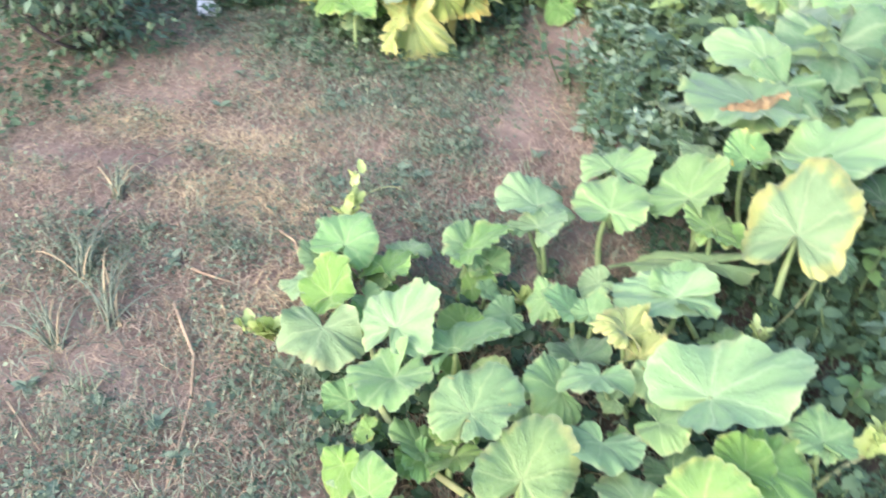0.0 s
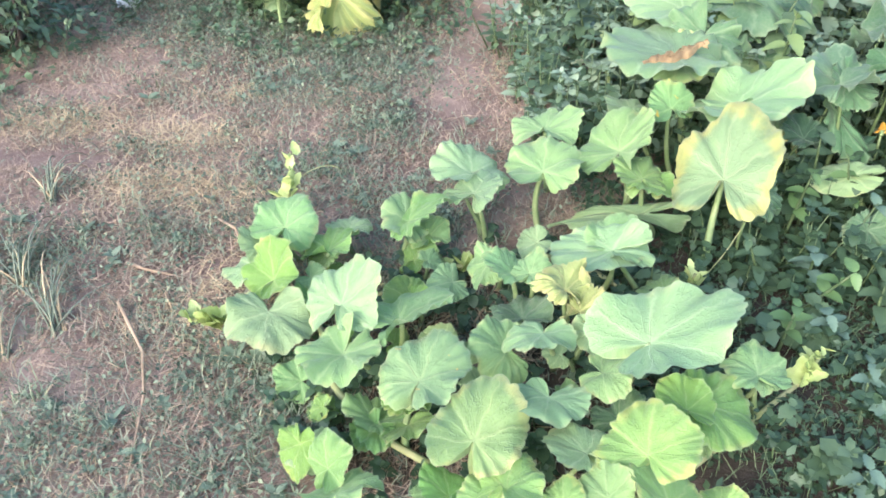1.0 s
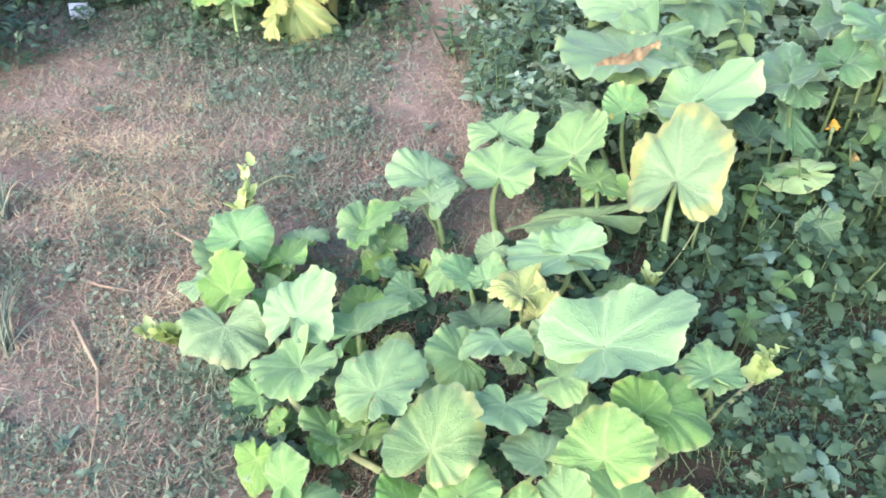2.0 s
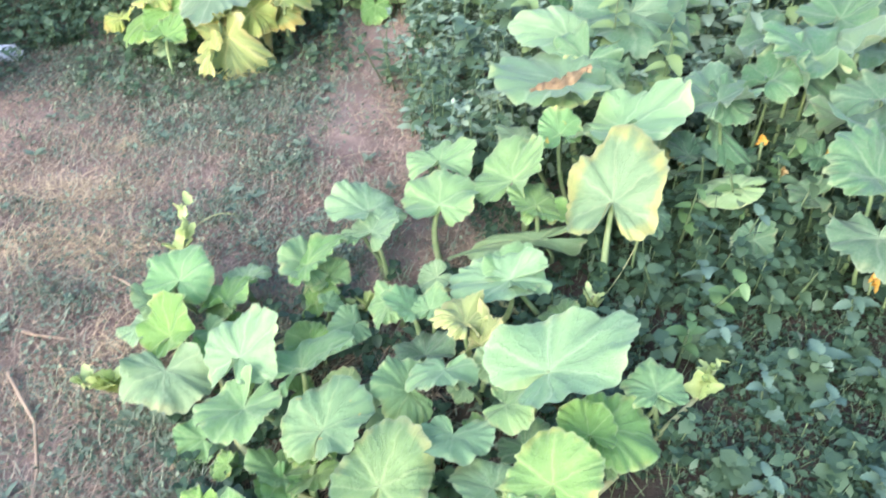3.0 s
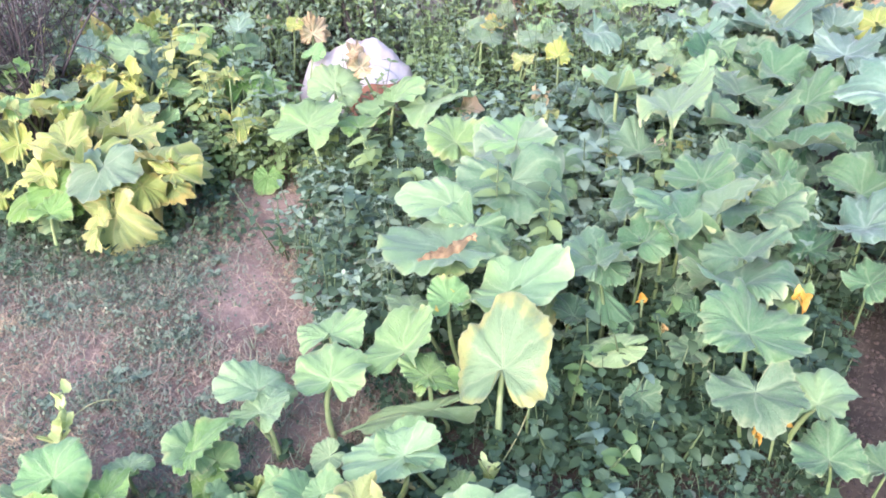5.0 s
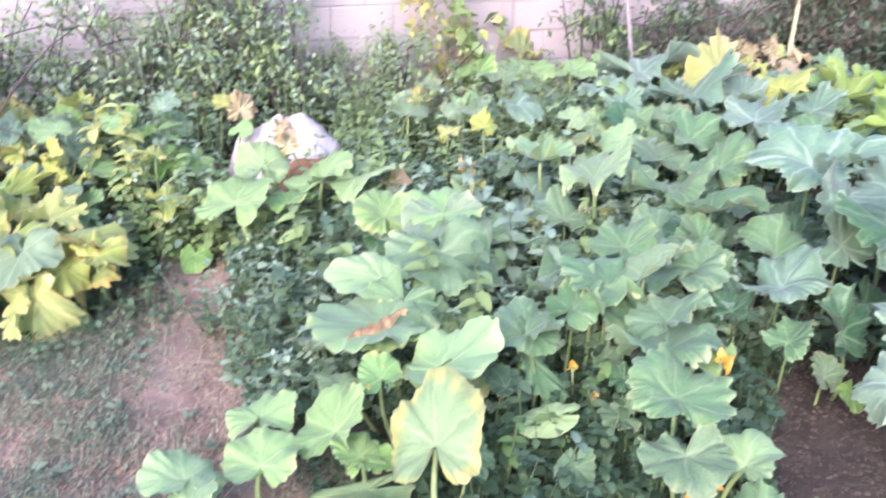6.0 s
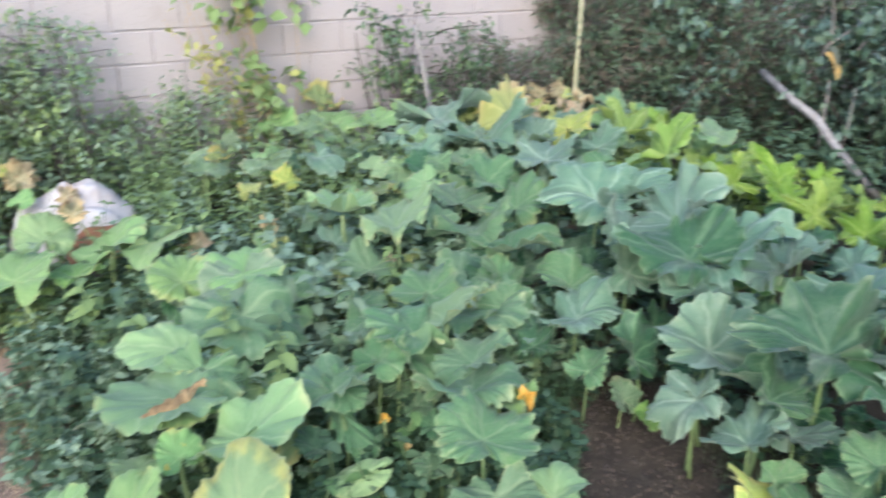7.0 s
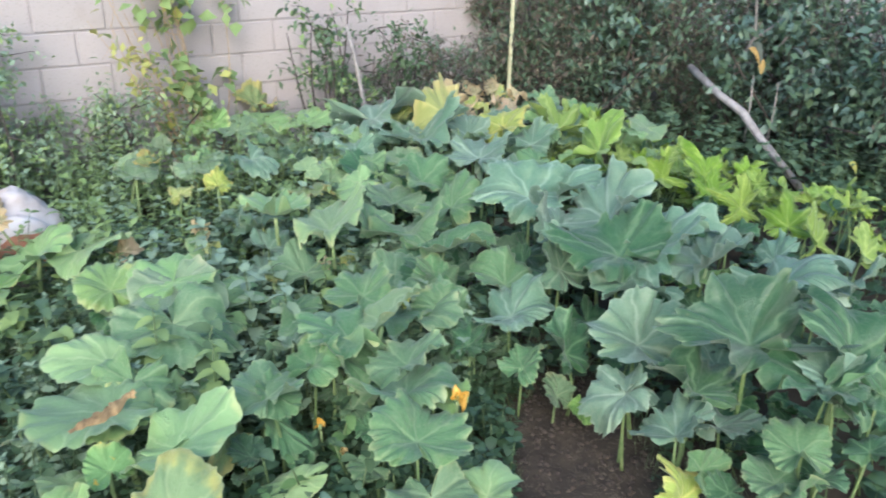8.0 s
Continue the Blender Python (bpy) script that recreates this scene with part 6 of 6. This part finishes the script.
def soil_clods():
    """Crumbs and clods of dug earth on the bare strip."""
    rng = np.random.default_rng(17)
    bm = bmesh.new()
    bmesh.ops.create_icosphere(bm, subdivisions=1, radius=1.0)
    v = np.array([q.co * (1 + 0.35 * noise.noise(q.co * 2)) for q in bm.verts])
    f = np.array([[q.index for q in p.verts] for p in bm.faces])
    bm.free()
    at = np.array([(x, y, rise(x, y)) for x, y in rng.uniform((1.2, 1.9), (2.7, 3.5), (5200, 2)) if 1.40 + 0.62 * (y - 2.4) < x < 2.25 + 0.40 * (y - 2.4)])
    k = len(at)
    size = 0.002 + 0.011 * rng.uniform(0, 1, k) ** 3
    v2, f2 = scattered(v, f, frames_of(k, rng, 1.0), size, at)
    tagged(new("soil_clods", mesh_of("soil_clods", v2, f2, CLOD, False)), "dark crumbly clods of dug soil", "soil", kind="stuff")


soil_clods()


def soil_litter():
    """Fine dry stalks and chaff on the dug strip."""
    rng = np.random.default_rng(18)
    at = np.array([(x, y, rise(x, y) + 0.004) for x, y in rng.uniform((1.2, 1.9), (2.9, 3.6), (9000, 2)) if 1.35 + 0.62 * (y - 2.4) < x < 2.35 + 0.40 * (y - 2.4)])
    k = len(at)
    size = rng.uniform(0.006, 0.035, k)
    v, f = scattered(THATCH_V, THATCH_F, turns(rng.uniform(0, 6.28, k), rng.uniform(0.0, 0.3, k), rng.normal(0, 0.3, k)), np.stack([np.full(k, 0.03), size, size], -1), at)
    tagged(new("bed_litter", mesh_of("bed_litter", v, f, CHAFF)), "fine dry chaff scattered on the dug soil", "litter", kind="stuff")


soil_litter()


def card_sheet():
    bm = bmesh.new()
    bmesh.ops.create_cube(bm, size=1.0, matrix=Matrix.Diagonal((0.10, 0.08, 0.010, 1)))
    bmesh.ops.bevel(bm, geom=bm.edges[:], offset=0.003, segments=1, affect="EDGES")
    me = bpy.data.meshes.new("card")
    bm.to_mesh(me)
    bm.free()
    me.materials.append(CARD)
    ob = new("card", me)
    ob.matrix_world = pose(-1.42, 4.28, 0.035, 32, 8, 25)
    tagged(ob, "white card propped among weeds beside the lawn", "card")


card_sheet()


# ---- shrubs, hedge, pole and branch ----
def shrub(name, label, category, foot, top, spread, limbs, leaves, leaf, mats, seed, twig_mat=TWIG, thick=0.012, low=0.25, wide=0.5, sub=3):
    """Limbs rising from one foot, side twigs, and a loose crown of many small leaves."""
    rng = np.random.default_rng(seed)
    foot, top = np.array(foot, float), np.array(top, float)
    t = thing(name, label, category, "shrubs", tuple(foot))
    ends = []
    for i in range(limbs):
        goal = top + rng.normal(0, 1, 3) * np.array(spread)
        mid_bend = rng.normal(0, 0.06, 3)
        pts = curve_points(foot + rng.normal(0, 0.02, 3) * (1, 1, 0), goal, mid_bend, 8)
        tubes = [tube_faces_ok(*tube(pts - foot, np.linspace(thick, thick * 0.25, 8), 5))]
        ends += [pts[k] for k in range(8) if k / 7 > low]
        for _ in range(sub):
            a = pts[rng.integers(2, 8)]
            b = a + rng.normal(0, 0.6, 3) * np.array(spread) + (0, 0, 0.05)
            side_pts = curve_points(a, b, rng.normal(0, 0.02, 3), 4)
            tubes.append(tube_faces_ok(*tube(side_pts - foot, np.linspace(thick * 0.4, thick * 0.12, 4), 4)))
            ends += list(side_pts[1:]) * 2
        v, f = joined(tubes)
        part("branch", mesh_of("branch", v, f, twig_mat), t)
    ends = np.array(ends)
    lv, lf = ovate(0.0, 0.25, 0.3, wide, 1)
    for j, (mat, share) in enumerate(mats):
        n = int(leaves * share)
        at = ends[rng.integers(0, len(ends), n)] + rng.normal(0, 0.045, (n, 3)) - foot
        at[:, 2] = np.maximum(at[:, 2], 0.02)
        rot = turns(rng.uniform(0, 6.28, n), rng.normal(-0.3, 0.5, n), rng.normal(0, 0.5, n))
        v, f = scattered(lv, lf, rot, rng.uniform(0.6, 1.2, n) * leaf, at)
        part("crown", mesh_of("crown", v, f, mat), t)
    return t


shrub("sapling", "thin arching sapling with a few yellow leaves by the wall", "sapling", (1.70, 6.24, 0.0), (1.22, 6.22, 1.08), (0.10, 0.05, 0.16), 6, 110, 0.075, ((YELLOW_LEAF, 0.7), (WEED_LIGHT, 0.3)), 51, DRY_TWIG, 0.006, 0.75, 0.6)
shrub("sapling", "thin-stemmed sapling with light green leaves at its top", "sapling", (1.76, 6.26, 0.0), (1.68, 6.30, 1.30), (0.13, 0.05, 0.06), 9, 240, 0.105, ((WEED_LIGHT, 0.9), (YELLOW_LEAF, 0.1)), 52, DRY_TWIG, 0.006, 0.80, 0.75)
shrub("shrub", "leafy green shrub in front of the block wall", "shrub", (2.55, 6.20, 0.0), (2.55, 6.18, 0.95), (0.14, 0.06, 0.12), 8, 700, 0.06, ((WEED, 0.8), (WEED_LIGHT, 0.2)), 53, low=0.3)
shrub("shrub", "bushy dark green shrub in front of the block wall", "shrub", (3.05, 6.20, 0.0), (3.08, 6.18, 0.80), (0.16, 0.06, 0.12), 8, 800, 0.055, ((WEED, 1.0),), 54, low=0.2)
shrub("shrub", "tall feathery green shrub against the pale wall", "shrub", (0.55, 6.15, 0.0), (0.40, 6.15, 1.05), (0.20, 0.12, 0.18), 18, 5200, 0.045, ((WEED_GREY, 0.6), (WEED_LIGHT, 0.4)), 55, low=0.2)
shrub("shrub", "green shrub growing beside the pale wall", "shrub", (-0.35, 6.15, 0.0), (-0.35, 6.12, 0.85), (0.34, 0.14, 0.17), 14, 4200, 0.045, ((WEED_GREY, 0.75), (WEED_LIGHT, 0.25)), 56, low=0.15)
for x, y, h, s in ((-1.05, 6.1, 0.8, 62), (0.10, 6.15, 0.85, 63), (-1.75, 6.0, 0.8, 64), (1.15, 6.2, 0.40, 65)):
    shrub("shrub", "leafy green shrub along the foot of the wall", "shrub", (x, y, 0.0), (x, y, h), (0.30, 0.14, 0.15), 12, 2800, 0.045, ((WEED_GREY, 0.65), (WEED_LIGHT, 0.35)), s, low=0.1)
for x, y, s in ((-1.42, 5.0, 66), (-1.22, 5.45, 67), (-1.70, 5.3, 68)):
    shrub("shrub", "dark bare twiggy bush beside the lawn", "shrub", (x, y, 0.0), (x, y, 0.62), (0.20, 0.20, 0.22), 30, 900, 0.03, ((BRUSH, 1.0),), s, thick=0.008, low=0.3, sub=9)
shrub("shrub", "dark twiggy bush beside the yellow squash", "shrub", (-1.05, 5.1, 0.0), (-1.15, 5.1, 0.75), (0.20, 0.22, 0.24), 34, 700, 0.035, ((HEDGE, 0.5), (HEDGE_BROWN, 0.5)), 57, thick=0.009, low=0.3, sub=8)
shrub("shrub", "dark green bush at the lawn's far edge", "shrub", (-1.75, 3.9, 0.0), (-1.85, 3.95, 0.42), (0.30, 0.28, 0.12), 16, 2600, 0.05, ((HEDGE, 0.7), (WEED, 0.3)), 58, low=0.1)
shrub("shrub", "dark green bush at the lawn's far edge", "shrub", (-2.1, 4.9, 0.0), (-2.1, 4.9, 0.6), (0.35, 0.3, 0.18), 16, 2400, 0.055, ((HEDGE, 0.7), (HEDGE_BROWN, 0.3)), 59, low=0.1)


def hedge_row():
    rng = random.Random(61)
    rows = [(3.5, 6.25, 0.75), (3.95, 6.2, 1.0), (4.4, 6.15, 1.2), (4.85, 6.05, 1.3), (5.45, 6.0, 1.3), (5.75, 5.55, 1.2), (5.75, 5.05, 1.1), (5.7, 4.55, 1.1),
            (5.6, 4.1, 1.1), (5.65, 3.65, 1.1), (5.75, 3.2, 1.1), (5.2, 6.25, 1.8), (5.8, 6.0, 1.8), (6.2, 5.5, 1.8), (6.4, 4.9, 1.8), (6.5, 4.3, 1.8), (6.6, 3.6, 1.8), (6.7, 2.9, 1.7), (4.15, 6.28, 1.35), (4.6, 6.25, 1.5), (5.0, 6.2, 1.6)]
    # feathery brown shrubs by the wall, narrow-leaved green ones in the middle, broad bluish leaves at the near end
    looks = {"brown": ((HEDGE_BROWN, 0.48), (HEDGE, 0.52)), "green": ((HEDGE, 0.85), (HEDGE_BROWN, 0.15)), "blue": ((HEDGE_BLUE, 0.65), (HEDGE, 0.35))}
    words = {"brown": "dark hedge shrub with dry brown feathery foliage", "green": "dense dark green hedge shrub with narrow leaves", "blue": "dark hedge shrub with broad bluish leaves"}
    leaf = {"brown": (0.060, 0.26, 4600), "green": (0.075, 0.24, 3600), "blue": (0.085, 0.55, 2000)}
    for i, (x, y, h) in enumerate(rows):
        k = "brown" if i in (0, 1, 2, 4, 12, 18, 20) else "blue" if i in (3, 6, 8, 10, 13, 15, 16, 17) else "green"
        size, wide, many = leaf[k]
        shrub("hedge_shrub", words[k], "hedge", (x, y, 0.0), (x + rng.uniform(-0.1, 0.1), y, h * 0.78), (0.30, 0.26, h * 0.20), 14, many, size, looks[k], 70 + i, low=0.02, wide=wide, sub=5)


hedge_row()


def straight_stem(name, label, category, points, radii, mat, sides=9):
    v, f = tube_faces_ok(*tube(points, radii, sides))
    return tagged(new(name, mesh_of(name, v, f, mat)), label, category)


pole = straight_stem("bamboo_pole", "pale yellowish bamboo pole standing in the hedge", "pole",
                     [(3.82, 5.98, 0.0), (3.83, 5.98, 0.35), (3.84, 5.98, 0.7), (3.85, 5.98, 1.05), (3.86, 5.98, 1.5)], (0.016, 0.015, 0.0145, 0.014, 0.013), POLE)
straight_stem("stake", "leaning brown wooden stake in front of the wall", "stake", [(2.80, 6.05, 0.0), (2.76, 6.05, 0.45), (2.70, 6.05, 0.80), (2.65, 6.05, 1.0)], (0.016, 0.014, 0.012, 0.010), GREY_WOOD)
straight_stem("fallen_branch", "weathered grey branch leaning against the hedge", "branch",
              [(5.04, 4.36, 0.0), (5.02, 4.50, 0.11), (4.98, 4.72, 0.29), (4.965, 4.88, 0.43), (4.98, 5.10, 0.50), (5.035, 5.46, 0.635)], (0.024, 0.025, 0.026, 0.029, 0.025, 0.026), GREY_WOOD)


def bare_twigs():
    """Pale dead twigs sticking out of the hedge."""
    for pts, thick in (([(5.30, 5.30, 0.62), (5.42, 5.25, 0.85), (5.30, 5.18, 1.10), (5.18, 5.15, 1.25)], 0.012), ([(5.55, 5.20, 0.70), (5.62, 5.12, 0.88), (5.80, 5.05, 1.02)], 0.011),
                       ([(5.40, 5.28, 0.80), (5.62, 5.18, 0.98), (5.66, 5.15, 1.08)], 0.010), ([(5.70, 5.10, 0.62), (5.86, 5.02, 0.80), (6.00, 4.96, 0.86)], 0.010),
                       ([(5.10, 4.95, 0.20), (5.09, 4.93, 0.45), (5.07, 4.92, 0.66)], 0.008), ([(5.20, 4.85, 0.15), (5.21, 4.83, 0.40), (5.20, 4.82, 0.62)], 0.008)):
        v, f = tube_faces_ok(*tube(pts, np.linspace(thick, thick * 0.4, len(pts)), 6))
        tagged(new("twig", mesh_of("twig", v, f, GREY_WOOD)), "pale dead twig sticking out of the hedge", "twig", "twigs in the hedge")


bare_twigs()


def single_leaf(at, size, mat, label, seed):
    rng = np.random.default_rng(seed)
    v, f = ovate(0.1, 0.3, 0.4, 0.8, 7)
    v, f = scattered(v, f, turns(rng.uniform(3, 4, 1), rng.uniform(-0.9, -0.4, 1), rng.normal(0, 0.3, 1)), np.array([size]), np.array([at]))
    tagged(new("yellow_leaf", mesh_of("yellow_leaf", v, f, mat)), label, "leaf", "bright leaves in the hedge")


single_leaf((5.22, 5.12, 0.80), 0.11, PETAL_DRY, "orange leaf caught in the hedge", 1)
# leaf shape added as a stand-in for the pale bright gap here
single_leaf((5.25, 5.12, 0.83), 0.15, HEDGE_PALE, "broad pale blue-grey leaf shape in the dark hedge", 6)
single_leaf((5.48, 4.98, 0.80), 0.15, HEDGE_PALE, "broad pale blue-grey leaf shape in the dark hedge", 7)
single_leaf((5.60, 4.80, 0.70), 0.12, HEDGE_PALE, "broad pale blue-grey leaf shape in the dark hedge", 8)
single_leaf((5.26, 5.08, 0.74), 0.12, PETAL_DRY, "orange leaf caught in the hedge", 2)
single_leaf((5.72, 4.45, 0.78), 0.09, YELLOW_LEAF, "single yellow leaf in the dark hedge", 3)
single_leaf((5.12, 4.15, 0.25), 0.09, YELLOW_LEAF, "single yellow leaf in the dark hedge", 4)
single_leaf((4.72, 5.75, 0.96), 0.10, WEED_LIGHT, "single lime green leaf in the dark hedge", 5)

wall_blocks()
